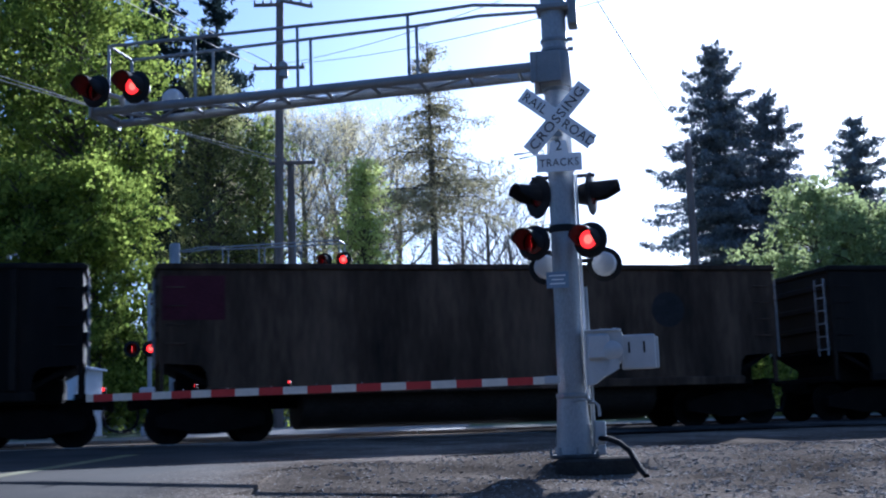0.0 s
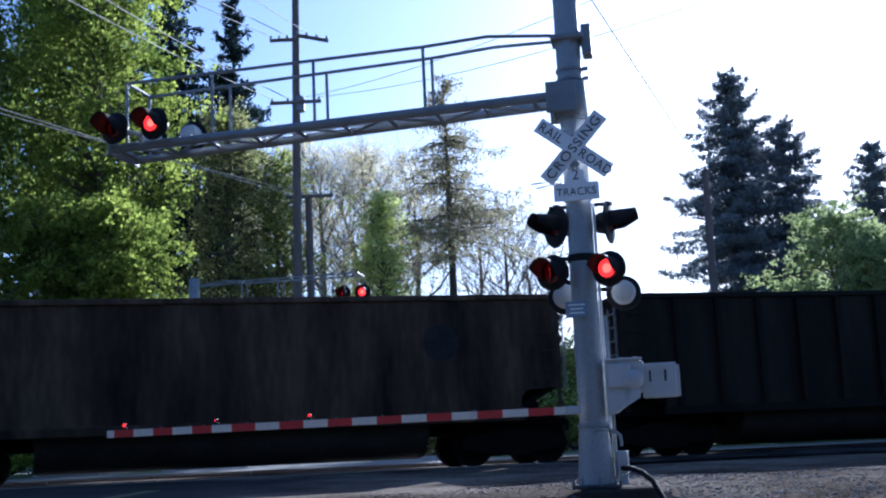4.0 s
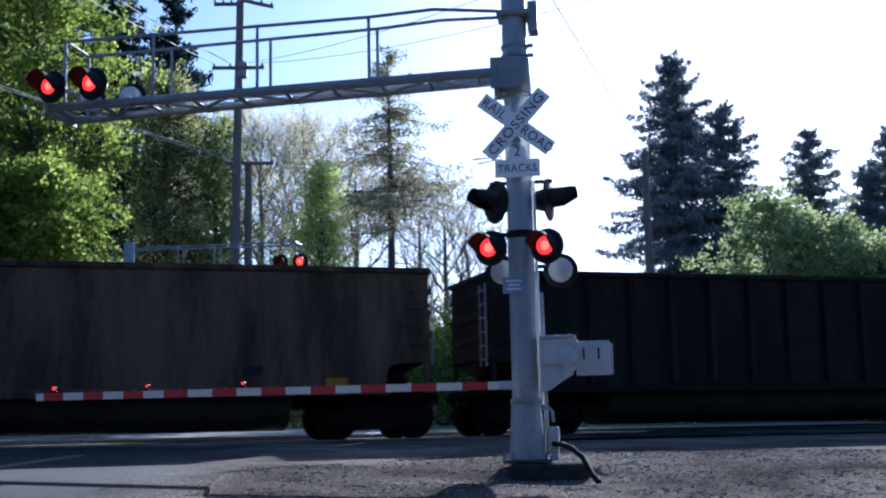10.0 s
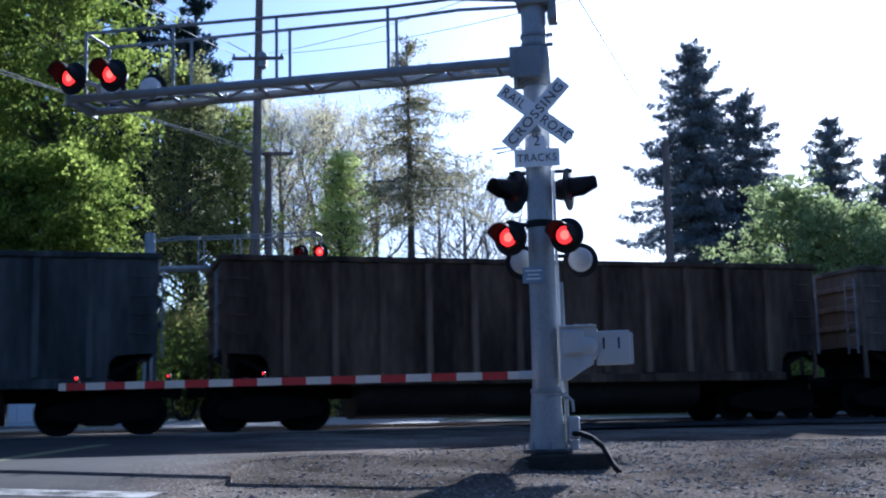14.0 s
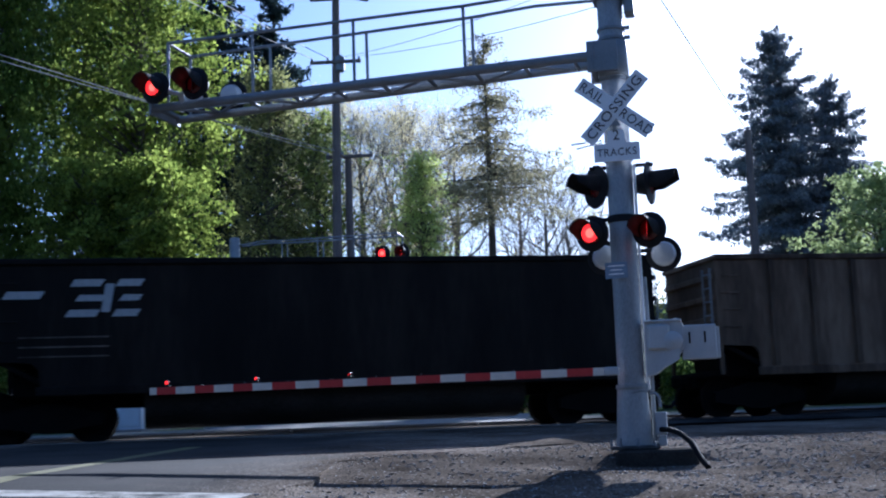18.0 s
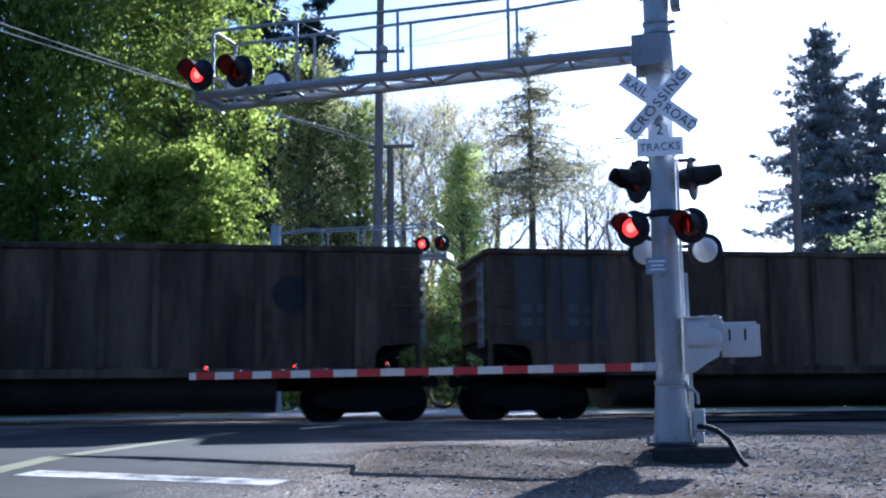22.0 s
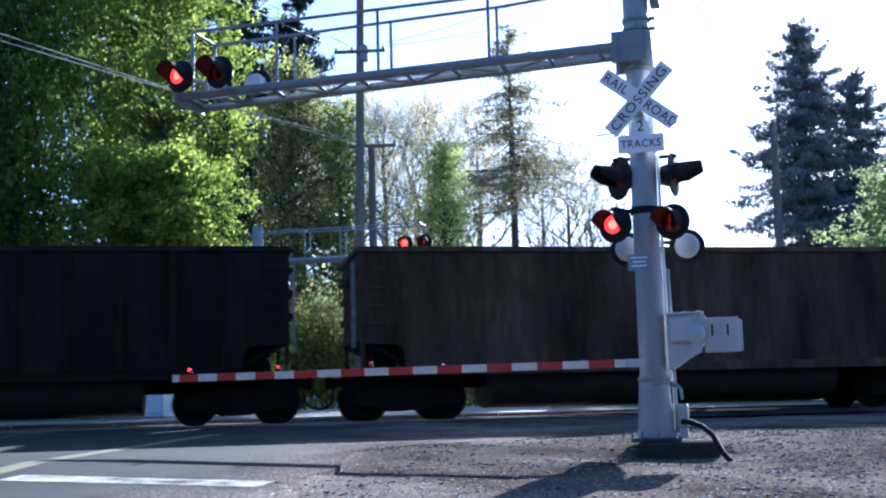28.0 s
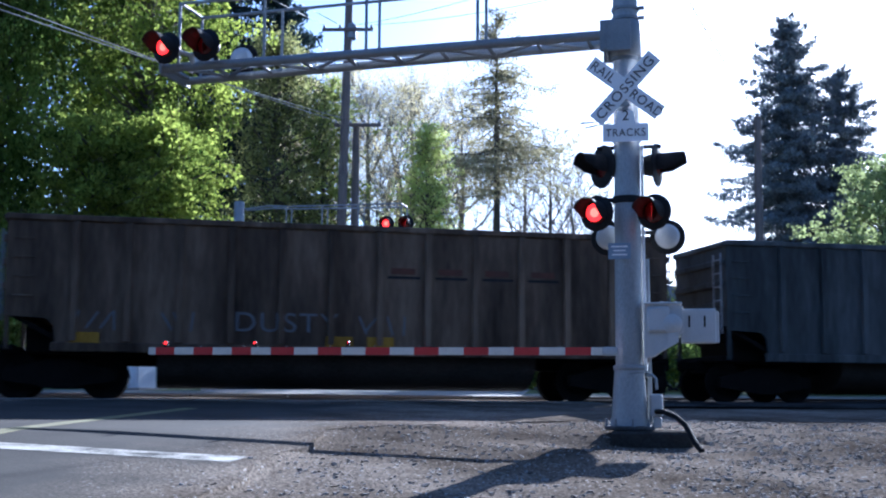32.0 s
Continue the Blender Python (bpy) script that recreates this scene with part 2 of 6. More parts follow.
def dirt_material(name, patches, specks, asphalt=None):
    """Dirt and fine gravel: patches, grit, pale specks; with asphalt, the dirt is spread over its edge."""
    m = bpy.data.materials.new(name)
    m.use_nodes = True
    n, link = m.node_tree.nodes, m.node_tree.links.new
    bsdf = n["Principled BSDF"]
    bsdf.inputs["Roughness"].default_value = 0.95
    bsdf.inputs["Specular IOR Level"].default_value = 0.0
    co = n.new("ShaderNodeTexCoord")

    def grain(scale, detail=4.0):
        g = n.new("ShaderNodeTexNoise")
        g.inputs["Scale"].default_value, g.inputs["Detail"].default_value = scale, detail
        link(co.outputs["Object"], g.inputs["Vector"])
        return g.outputs[0]

    def ramp_of(value, stops):
        r = n.new("ShaderNodeValToRGB")
        r.color_ramp.elements[0].position, r.color_ramp.elements[0].color = stops[0][0], tuple(stops[0][1]) + (1,)
        r.color_ramp.elements[1].position, r.color_ramp.elements[1].color = stops[-1][0], tuple(stops[-1][1]) + (1,)
        for p, col in stops[1:-1]:
            r.color_ramp.elements.new(p).color = tuple(col) + (1,)
        link(value, r.inputs[0])
        return r.outputs[0]

    def mixed(fac, one, two, mode="MIX"):
        x = n.new("ShaderNodeMix")
        x.data_type, x.blend_type = "RGBA", mode
        if isinstance(fac, float):
            x.inputs[0].default_value = fac
        else:
            link(fac, x.inputs[0])
        link(one, x.inputs[6])
        link(two, x.inputs[7])
        return x.outputs[2]

    big = ramp_of(grain(0.55, 6), [(0.33, patches[0]), (0.5, patches[1]), (0.68, patches[2])])
    grit = grain(34, 3)
    fine = ramp_of(grit, [(0.34, (0.3, 0.3, 0.3)), (0.5, (0.9, 0.9, 0.9)), (0.68, (1.9, 1.9, 1.9))])
    dirt = mixed(1.0, big, fine, "MULTIPLY")
    cell = n.new("ShaderNodeTexVoronoi")
    cell.inputs["Scale"].default_value = 22
    link(co.outputs["Object"], cell.inputs["Vector"])
    sep = n.new("ShaderNodeSeparateColor")
    link(cell.outputs["Color"], sep.inputs[0])
    few = ramp_of(sep.outputs[0], [(0.87, (0, 0, 0)), (0.89, (1, 1, 1))])
    core = ramp_of(cell.outputs["Distance"], [(0.28, (1, 1, 1)), (0.36, (0, 0, 0))])
    pale = n.new("ShaderNodeRGB")
    pale.outputs[0].default_value = tuple(specks) + (1,)
    colour = mixed(mixed(1.0, few, core, "MULTIPLY"), dirt, pale.outputs[0])
    height = grit
    if asphalt:
        sp = n.new("ShaderNodeSeparateXYZ")
        link(co.outputs["Object"], sp.inputs[0])
        off = n.new("ShaderNodeMath")
        off.operation = "MULTIPLY_ADD"
        off.inputs[1].default_value = -0.06
        link(sp.outputs[1], off.inputs[0])
        link(sp.outputs[0], off.inputs[2])
        wave = n.new("ShaderNodeMath")
        wave.operation = "MULTIPLY_ADD"
        wave.inputs[1].default_value = 2.6
        link(grain(0.8, 6), wave.inputs[0])
        link(off.outputs[0], wave.inputs[2])
        edge = n.new("ShaderNodeMapRange")
        edge.inputs[1].default_value, edge.inputs[2].default_value = -3.5, -1.9
        link(wave.outputs[0], edge.inputs[0])
        tar = mixed(1.0, ramp_of(grain(0.4, 6), [(0.32, asphalt[0]), (0.5, asphalt[1]), (0.68, asphalt[2])]), ramp_of(grain(55, 3), [(0.3, (0.75, 0.75, 0.75)), (0.7, (1.22, 1.22, 1.22))]), "MULTIPLY")
        colour = mixed(edge.outputs[0], tar, colour)
        sheen = n.new("ShaderNodeMapRange")
        sheen.inputs[3].default_value, sheen.inputs[4].default_value = 0.06, 0.0
        link(edge.outputs[0], sheen.inputs[0])
        link(sheen.outputs[0], bsdf.inputs["Specular IOR Level"])
    link(colour, bsdf.inputs["Base Color"])
    bp = n.new("ShaderNodeBump")
    bp.inputs["Strength"].default_value, bp.inputs["Distance"].default_value = (0.12, 0.008) if not asphalt else (0.12, 0.006)
    link(height, bp.inputs["Height"])
    link(bp.outputs[0], bsdf.inputs["Normal"])
    return m


def glow(name, colour, strength):
    m = bpy.data.materials.new(name)
    m.use_nodes = True
    b = m.node_tree.nodes["Principled BSDF"]
    b.inputs["Base Color"].default_value = tuple(colour) + (1,)
    b.inputs["Emission Color"].default_value = tuple(colour) + (1,)
    b.inputs["Emission Strength"].default_value = strength
    return m


GALV = material("galvanised_steel", [(0.23, 0.2461, 0.2599), (0.3105, 0.3277, 0.3427), (0.3852, 0.4025, 0.4163)], 0.55, 0.35, 1.6, 45, 0.06, stretch=(1, 1, 0.45))
GALV_DULL = material("dull_galvanised_steel", [(0.1925, 0.21, 0.2275), (0.2888, 0.3063, 0.3237)], 0.6, 0.4, 4, 50, 0.08)
BLACK = material("black_paint", [(0.008, 0.008, 0.009), (0.02, 0.02, 0.022)], 0.6, 0, 6, 60, 0.05, spec=0.15)
MATTE_BLACK = material("matte_black_hood", [(0.012, 0.012, 0.013), (0.03, 0.03, 0.032)], 0.8, 0, 6, 60, 0.05, spec=0.08)
WHITE = material("white_sign", [(0.84, 0.85, 0.855), (0.91, 0.915, 0.92)], 0.45, 0, 5, 80, 0.02)
FLANGE = material("dark_flange_steel", [(0.04, 0.04, 0.042), (0.09, 0.09, 0.093)], 0.7, 0.2, 4, 40, 0.1)
BOX_PAINT = material("silver_paint", [(0.413, 0.427, 0.435), (0.525, 0.540, 0.547)], 0.5, 0.1, 4, 60, 0.05)
LETTER = material("black_lettering", [(0.02, 0.02, 0.022), (0.035, 0.035, 0.04)], 0.5, 0, 8, 60, 0)
RED_BAND = material("red_reflective_band", [(0.3825, 0.024, 0.024), (0.51, 0.04, 0.04)], 0.4, 0, 8, 60, 0.02)
WHITE_BAND = material("white_reflective_band", [(0.6134, 0.5772, 0.5078), (0.7717, 0.7262, 0.6388)], 0.4, 0, 8, 60, 0.02)
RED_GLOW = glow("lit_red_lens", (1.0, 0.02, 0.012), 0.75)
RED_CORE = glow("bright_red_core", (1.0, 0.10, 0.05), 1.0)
RED_LENS = material("unlit_red_lens", [(0.05, 0.004, 0.004), (0.10, 0.008, 0.008)], 0.15, 0, 20, 90, 0)
ASPHALT = dirt_material("worn_asphalt", [(0.0541, 0.0446, 0.0347), (0.1165, 0.098, 0.0779), (0.1872, 0.1597, 0.1287)], (0.40, 0.39, 0.37), [(0.034, 0.0325, 0.0295), (0.052, 0.0495, 0.0445), (0.072, 0.068, 0.06)])
GRAVEL = dirt_material("dusty_gravel", [(0.05408, 0.04459, 0.03465), (0.1165, 0.098, 0.07785), (0.1872, 0.1597, 0.1287)], (0.40, 0.39, 0.37))
STONE = material("gravel_stone", [(0.12, 0.113, 0.104), (0.52, 0.50, 0.47)], 0.95, 0, 9, 90, 0.1, spec=0.0)
STONE_DARK = material("dark_stone", [(0.03, 0.028, 0.025), (0.08, 0.074, 0.067)], 0.95, 0, 9, 90, 0.1, spec=0.0)
GRASS = material("rough_grass", [(0.03, 0.05, 0.012), (0.06, 0.09, 0.02), (0.10, 0.12, 0.03)], 0.95, 0, 0.3, 8, 0.5)
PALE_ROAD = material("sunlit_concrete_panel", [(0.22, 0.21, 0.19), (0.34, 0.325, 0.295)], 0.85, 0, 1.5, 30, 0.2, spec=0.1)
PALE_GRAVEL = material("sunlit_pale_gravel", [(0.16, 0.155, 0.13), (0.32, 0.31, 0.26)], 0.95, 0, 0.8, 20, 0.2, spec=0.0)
YELLOW = material("yellow_road_paint", [(0.0663, 0.06308, 0.028), (0.1326, 0.123, 0.042), (0.179, 0.164, 0.056)], 0.8, 0, 3, 40, 0.2)
ROAD_WHITE = material("white_road_paint", [(0.0441, 0.0425, 0.03669), (0.2646, 0.255, 0.2212), (0.441, 0.425, 0.3723)], 0.85, 0, 3.2, 30, 0.2, spec=0.1, mix=0.65, lo=0.36, hi=0.58)
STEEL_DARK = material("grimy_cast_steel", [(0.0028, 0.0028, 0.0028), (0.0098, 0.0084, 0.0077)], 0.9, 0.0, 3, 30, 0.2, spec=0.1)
RUBBER = material("black_rubber_hose", [(0.01, 0.01, 0.01), (0.02, 0.02, 0.02)], 0.95, 0, 5, 60, 0.05, spec=0.1)
RAIL = material("rail_steel", [(0.10, 0.07, 0.055), (0.20, 0.16, 0.13)], 0.5, 0.7, 5, 60, 0.1)
TIE = material("creosoted_tie", [(0.03, 0.022, 0.016), (0.07, 0.052, 0.04)], 0.9, 0, 4, 40, 0.3, per_object=0.3)
POLE_WOOD = material("weathered_pole_wood", [(0.10, 0.08, 0.07), (0.22, 0.18, 0.155)], 0.9, 0, 2, 30, 0.3, stretch=(6, 6, 0.6))
BARK = material("bark", [(0.05, 0.04, 0.03), (0.13, 0.11, 0.09)], 0.95, 0, 2, 20, 0.5, stretch=(4, 4, 1))
GREY_BARK = material("grey_bark", [(0.12, 0.105, 0.09), (0.27, 0.24, 0.205)], 0.95, 0, 2, 20, 0.4, stretch=(4, 4, 1))
LEAF_SPRING = leaf_material("spring_leaves", (0.038, 0.072, 0.013), (0.41, 0.48, 0.085), 0.6)
LEAF_PALE = leaf_material("pale_young_leaves", (0.15, 0.19, 0.075), (0.45, 0.51, 0.22), 0.55, 0.9)
LEAF_BRIGHT = leaf_material("bright_new_leaves", (0.34, 0.40, 0.10), (0.74, 0.78, 0.28), 0.6, 0.9)
LEAF_OLIVE = leaf_material("olive_brush_leaves", (0.16, 0.15, 0.05), (0.46, 0.44, 0.15), 0.55, 0.8)
LEAF_DARK = leaf_material("deep_green_leaves", (0.036, 0.066, 0.018), (0.24, 0.32, 0.08), 0.55)
LEAF_DULL = leaf_material("dull_olive_leaves", (0.07, 0.08, 0.03), (0.37, 0.38, 0.15), 0.55)
LEAF_DEEP = leaf_material("shaded_green_leaves", (0.046, 0.082, 0.016), (0.30, 0.39, 0.075), 0.58)
LEAF_THIN = leaf_material("thin_yellow_green_leaves", (0.13, 0.165, 0.04), (0.47, 0.52, 0.16), 0.6, 0.9)
LEAF_BUD = leaf_material("brown_buds", (0.46, 0.40, 0.22), (0.74, 0.68, 0.40), 0.55)
# these two needle colours are paled and blued to carry glare haze
NEEDLE_HAZED = leaf_material("fir_needles", (0.11, 0.128, 0.142), (0.27, 0.297, 0.315), 0.52)
NEEDLE_GREY_HAZED = leaf_material("haze_grey_fir_needles", (0.16, 0.18, 0.19), (0.33, 0.36, 0.36), 0.55)
NEEDLE_DARK = leaf_material("deep_fir_needles", (0.012, 0.022, 0.022), (0.055, 0.078, 0.078), 0.35)
NEEDLE_PALE = leaf_material("sparse_fir_needles", (0.14, 0.13, 0.075), (0.42, 0.39, 0.24), 0.52)
HILL = material("far_hill", [(0.09, 0.10, 0.09), (0.14, 0.15, 0.135)], 1.0, 0, 0.02, 0.1, 0)
CAR_GREY = material("weathered_grey_aluminium", [(0.03896, 0.03028, 0.0227), (0.1375, 0.1096, 0.08514), (0.2692, 0.2193, 0.1731)], 0.75, 0.0, 0.75, 7, 0.12, per_object=0.16, stretch=(1.5, 1, 0.3), spec=0.2, mix=0.74, lo=0.33, hi=0.67)
CAR_BROWN = material("grimy_brown_steel", [(0.02455, 0.016, 0.01041), (0.09207, 0.06288, 0.04068), (0.2026, 0.1434, 0.0946)], 0.75, 0.0, 0.75, 7, 0.12, per_object=0.16, stretch=(1.5, 1, 0.3), spec=0.2, mix=0.74, lo=0.33, hi=0.67)
CAR_BLACK = material("sooty_black_steel", [(0.002, 0.001575, 0.00126), (0.008, 0.00615, 0.00462), (0.0224, 0.01725, 0.01295)], 0.75, 0.0, 0.75, 7, 0.12, per_object=0.16, stretch=(1.5, 1, 0.3), spec=0.2, mix=0.74, lo=0.33, hi=0.67)
CAR_SLATE = material("dark_slate_steel", [(0.01632, 0.0175, 0.01757), (0.051, 0.055, 0.0551), (0.1071, 0.111, 0.1102)], 0.75, 0.0, 0.75, 7, 0.12, per_object=0.16, stretch=(1.5, 1, 0.3), spec=0.2, mix=0.74, lo=0.33, hi=0.67)
CAR_UMBER = material("dark_umber_steel", [(0.01176, 0.007757, 0.004942), (0.05647, 0.03723, 0.02336), (0.1295, 0.08791, 0.05662)], 0.75, 0.0, 0.75, 7, 0.12, per_object=0.16, stretch=(1.5, 1, 0.3), spec=0.2, mix=0.74, lo=0.33, hi=0.67)
POST_PALE = material("pale_worn_post", [(0.09905, 0.08373, 0.06982), (0.216, 0.1859, 0.1591)], 0.75, 0.0, 0.9, 11, 0.12, per_object=0.25, stretch=(2.2, 1, 0.4), spec=0.2)
PAINT_RUST = material("faded_orange_panel", [(0.07, 0.03, 0.01), (0.12, 0.055, 0.018)], 0.7, 0, 1.5, 20, 0.05, spec=0.15)
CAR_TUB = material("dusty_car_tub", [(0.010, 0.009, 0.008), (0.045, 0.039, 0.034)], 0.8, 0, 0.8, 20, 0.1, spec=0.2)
PAINT_YELLOW = material("yellow_end_panel", [(0.15, 0.08, 0.010), (0.27, 0.15, 0.018), (0.36, 0.21, 0.026)], 0.7, 0, 0.9, 14, 0.05, stretch=(2, 1, 0.4), spec=0.15)
PAINT_ORANGE = material("faded_orange_marking", [(0.16, 0.045, 0.02), (0.26, 0.07, 0.03)], 0.7, 0, 2, 18, 0.02, spec=0.15)
PAINT_OCHRE = material("faded_ochre_panel", [(0.07, 0.04, 0.014), (0.15, 0.088, 0.03), (0.22, 0.13, 0.045)], 0.7, 0, 0.9, 14, 0.05, stretch=(2, 1, 0.4), spec=0.15)
PAINT_GREEN = material("green_end_panel", [(0.012, 0.12, 0.03), (0.025, 0.21, 0.055)], 0.7, 0, 1.5, 20, 0.05, spec=0.15)
PAINT_RED = material("dull_maroon_panel", [(0.035, 0.008, 0.014), (0.075, 0.017, 0.029)], 0.7, 0, 1.2, 20, 0.05, spec=0.15)
PAINT_BLUE = material("blue_panel", [(0.014, 0.04, 0.17), (0.025, 0.065, 0.26)], 0.6, 0, 1.5, 20, 0.05)
PAINT_BLACK = material("black_panel", [(0.012, 0.012, 0.014), (0.03, 0.03, 0.034)], 0.6, 0, 2, 20, 0.05)
PAINT_WHITE = material("white_marking", [(0.350, 0.350, 0.343), (0.504, 0.504, 0.490)], 0.6, 0, 3, 20, 0.02)
PAINT_FADED = material("faded_pale_marking", [(0.03, 0.034, 0.034), (0.065, 0.071, 0.07)], 0.7, 0, 2, 16, 0.04)
MARK_GREY = material("dull_grey_marking", [(0.05, 0.05, 0.05), (0.09, 0.09, 0.09)], 0.7, 0, 3, 20, 0.02, spec=0.2)
MARK_RUST = material("faded_rust_marking", [(0.06, 0.035, 0.025), (0.13, 0.05, 0.03)], 0.7, 0, 2.5, 18, 0.02, spec=0.2)
MARK_DARK = material("dark_marking", [(0.010, 0.010, 0.011), (0.025, 0.025, 0.027)], 0.6, 0, 3, 20, 0.02, spec=0.2)

# ---------------------------------------------------------------- plan: ground, road, tracks
TRACK_DEG = 15.0
U = Vector((math.cos(radians(TRACK_DEG)), math.sin(radians(TRACK_DEG)), 0))
N = Vector((-U.y, U.x, 0))
TRACK_1, TRACK_2, RAIL_Z = 27.9, 32.3, 1.62
PROFILE_N = [-400, -1.0, 15.5, 24.3, 26.2, 29.6, 30.6, 34.0, 41.0, 70.0, 3000]
PROFILE_Z = [0.0, 0.0, 1.24, 1.52, 1.60, 1.60, 1.66, 1.70, 1.95, 2.3, 2.5]


def ground_z(x, y):
    return float(np.interp(N.x * x + N.y * y, PROFILE_N, PROFILE_Z))


def hollow(x, y):
    """The trodden dip in front of the mast's footing."""
    return -0.19 * math.exp(-((x - 1.6) / 1.35) ** 2 - ((y - 15.4) / 0.8) ** 2)


def coarse(x):
    """How rough the shoulder is: trodden dirt by the road, loose gravel away from it."""
    return max(0.2, min(1.0, (x - 0.8) / 2.2))


def edge_drop(x, y):
    """The dirt lies lower than the asphalt along its broken edge, and rises again towards the mast."""
    off = x + 2.18 - 0.06 * (y - 15)
    return -0.05 * max(0.0, min(1.0, off / 0.15)) * max(0.0, min(1.0, (0.9 - x) / 1.4)) * max(0.0, min(1.0, 15.8 - y))


def on_track(s, n, z=0.0):
    return U * s + N * n + Vector((0, 0, z))


def sheet(xs, ys, lift, material_, name, uneven=0.0):
    """A sheet that follows the ground, in plan coordinates."""
    b = Build()
    vs = []
    for y in ys:
        for x in xs:
            z = ground_z(x, y) + lift
            if uneven and abs(x) < 30 and -5 < y < 45:
                off = x + 2.0 - 0.06 * (y - 15)
                k = max(0.0, min(1.0, (off - 0.2) / 0.8)) if y < 19 else 0.0
                z += k * (uneven * noise.noise(Vector((x * 0.7, y * 0.7, 3.1))) + uneven * 0.4 * noise.noise(Vector((x * 2.6, y * 2.6, 7.7))) + coarse(x) * (0.013 * noise.noise(Vector((x * 6.5, y * 6.5, 1.7))) + 0.008 * noise.noise(Vector((x * 13, y * 13, 5.2))))) - 0.004 * (1 - k) + hollow(x, y) + edge_drop(x, y)
            vs.append((x, y, z))
    w = len(xs)
    b.add(vs, [(j * w + i, j * w + i + 1, (j + 1) * w + i + 1, (j + 1) * w + i) for j in range(len(ys) - 1) for i in range(w - 1)])
    return b.mesh(name, material_, True)


fine_x = list(np.arange(-16, -3.3, 0.4)) + list(np.arange(-3.2, 9.0, 0.075)) + list(np.arange(9.2, 16.01, 0.4))
fine_y = list(np.arange(4, 11.0, 0.3)) + list(np.arange(11.2, 19.2, 0.075)) + list(np.arange(19.5, 30.01, 0.3))
gx = [-2500, -800, -300, -120, -60, -30] + fine_x + [22, 30, 60, 120, 300, 800, 2500]
gy = [-400, -100, -30, -8, 0] + fine_y + [31, 32.5, 34, 36, 39, 42, 46, 52, 60, 75, 100, 150, 300, 800, 3000]
thing("ground", Matrix(), "dusty grey gravel and dirt shoulder beside the road", "ground", kind="structure", data=sheet(gx, gy, 0, GRAVEL, "ground", 0.035))


def road_x(y):
    return -5.62 + 0.06 * (y - 15)


def road_sheet(name, left, right, ys, lift, material_, cols=8):
    """A strip between two edges (functions of y) that follows the ground."""
    b = Build()
    vs = []
    for y in ys:
        row = list(np.linspace(left(y), right(y), cols - 1)) + [right(y) + 0.035]
        vs += [(x, y, ground_z(x, y) + lift - (0.10 if i == cols - 1 else 0)) for i, x in enumerate(row)]
    b.add(vs, [(j * cols + i, j * cols + i + 1, (j + 1) * cols + i + 1, (j + 1) * cols + i) for j in range(len(ys) - 1) for i in range(cols - 1)])
    return b.mesh(name, material_, True)


def right_edge(y):
    flare = max(0.0, min(1.0, (y - 15.3) / 4.0))
    return road_x(y) + 3.46 + 3.4 * flare * flare + 0.10 * math.sin(y * 1.9) + 0.06 * math.sin(y * 4.7)


def left_edge(y):
    return road_x(y) - 4.2


road_ys = [-60, -20, -5, 0] + list(np.arange(4, 24.6, 0.4))
thing("road", Matrix(), "worn dark asphalt road ramping up to the rail crossing", "road", kind="structure",
      data=road_sheet("road", left_edge, right_edge, road_ys, 0.004, ASPHALT, 14))
far_ys = [34.2, 36, 38, 40, 42, 44, 46]
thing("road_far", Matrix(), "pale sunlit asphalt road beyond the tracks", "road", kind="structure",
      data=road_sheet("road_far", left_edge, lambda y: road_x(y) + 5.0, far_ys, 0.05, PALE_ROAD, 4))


def strip(name, pts, width, lift, material_, label):
    """Paint or tar along a line on the ground."""
    b = Build()
    fine = []
    for (x0, y0), (x1, y1) in zip(pts, pts[1:]):
        k = max(2, int(math.hypot(x1 - x0, y1 - y0) / 0.25))
        fine += [(x0 + (x1 - x0) * i / k, y0 + (y1 - y0) * i / k) for i in range(k)]
    fine.append(pts[-1])
    vs = []
    for i, (x, y) in enumerate(fine):
        a, c = fine[max(i - 1, 0)], fine[min(i + 1, len(fine) - 1)]
        d = Vector((c[0] - a[0], c[1] - a[1], 0)).normalized()
        w = width * (0.5 + 0.06 * noise.noise(Vector((x * 3, y * 3, 0.5))))
        for s in (-w, w):
            px, py = x - d.y * s, y + d.x * s
            vs.append((px, py, ground_z(px, py) + lift))
    b.add(vs, [(2 * i, 2 * i + 1, 2 * i + 3, 2 * i + 2) for i in range(len(fine) - 1)])
    return thing(name, Matrix(), label, "road marking", kind="structure", data=b.mesh(name, material_))


strip("stop_line", [(-2.62, 12.36), (-5.55, 12.98)], 0.48, 0.009, ROAD_WHITE, "worn white painted stop line across the lane")
strip("centre_line", [(-6.27, 4.0), (-5.95, 13.2), (-5.62, 18.6), (-5.42, 21.5)], 0.30, 0.009, YELLOW, "faded yellow painted centre line on asphalt")

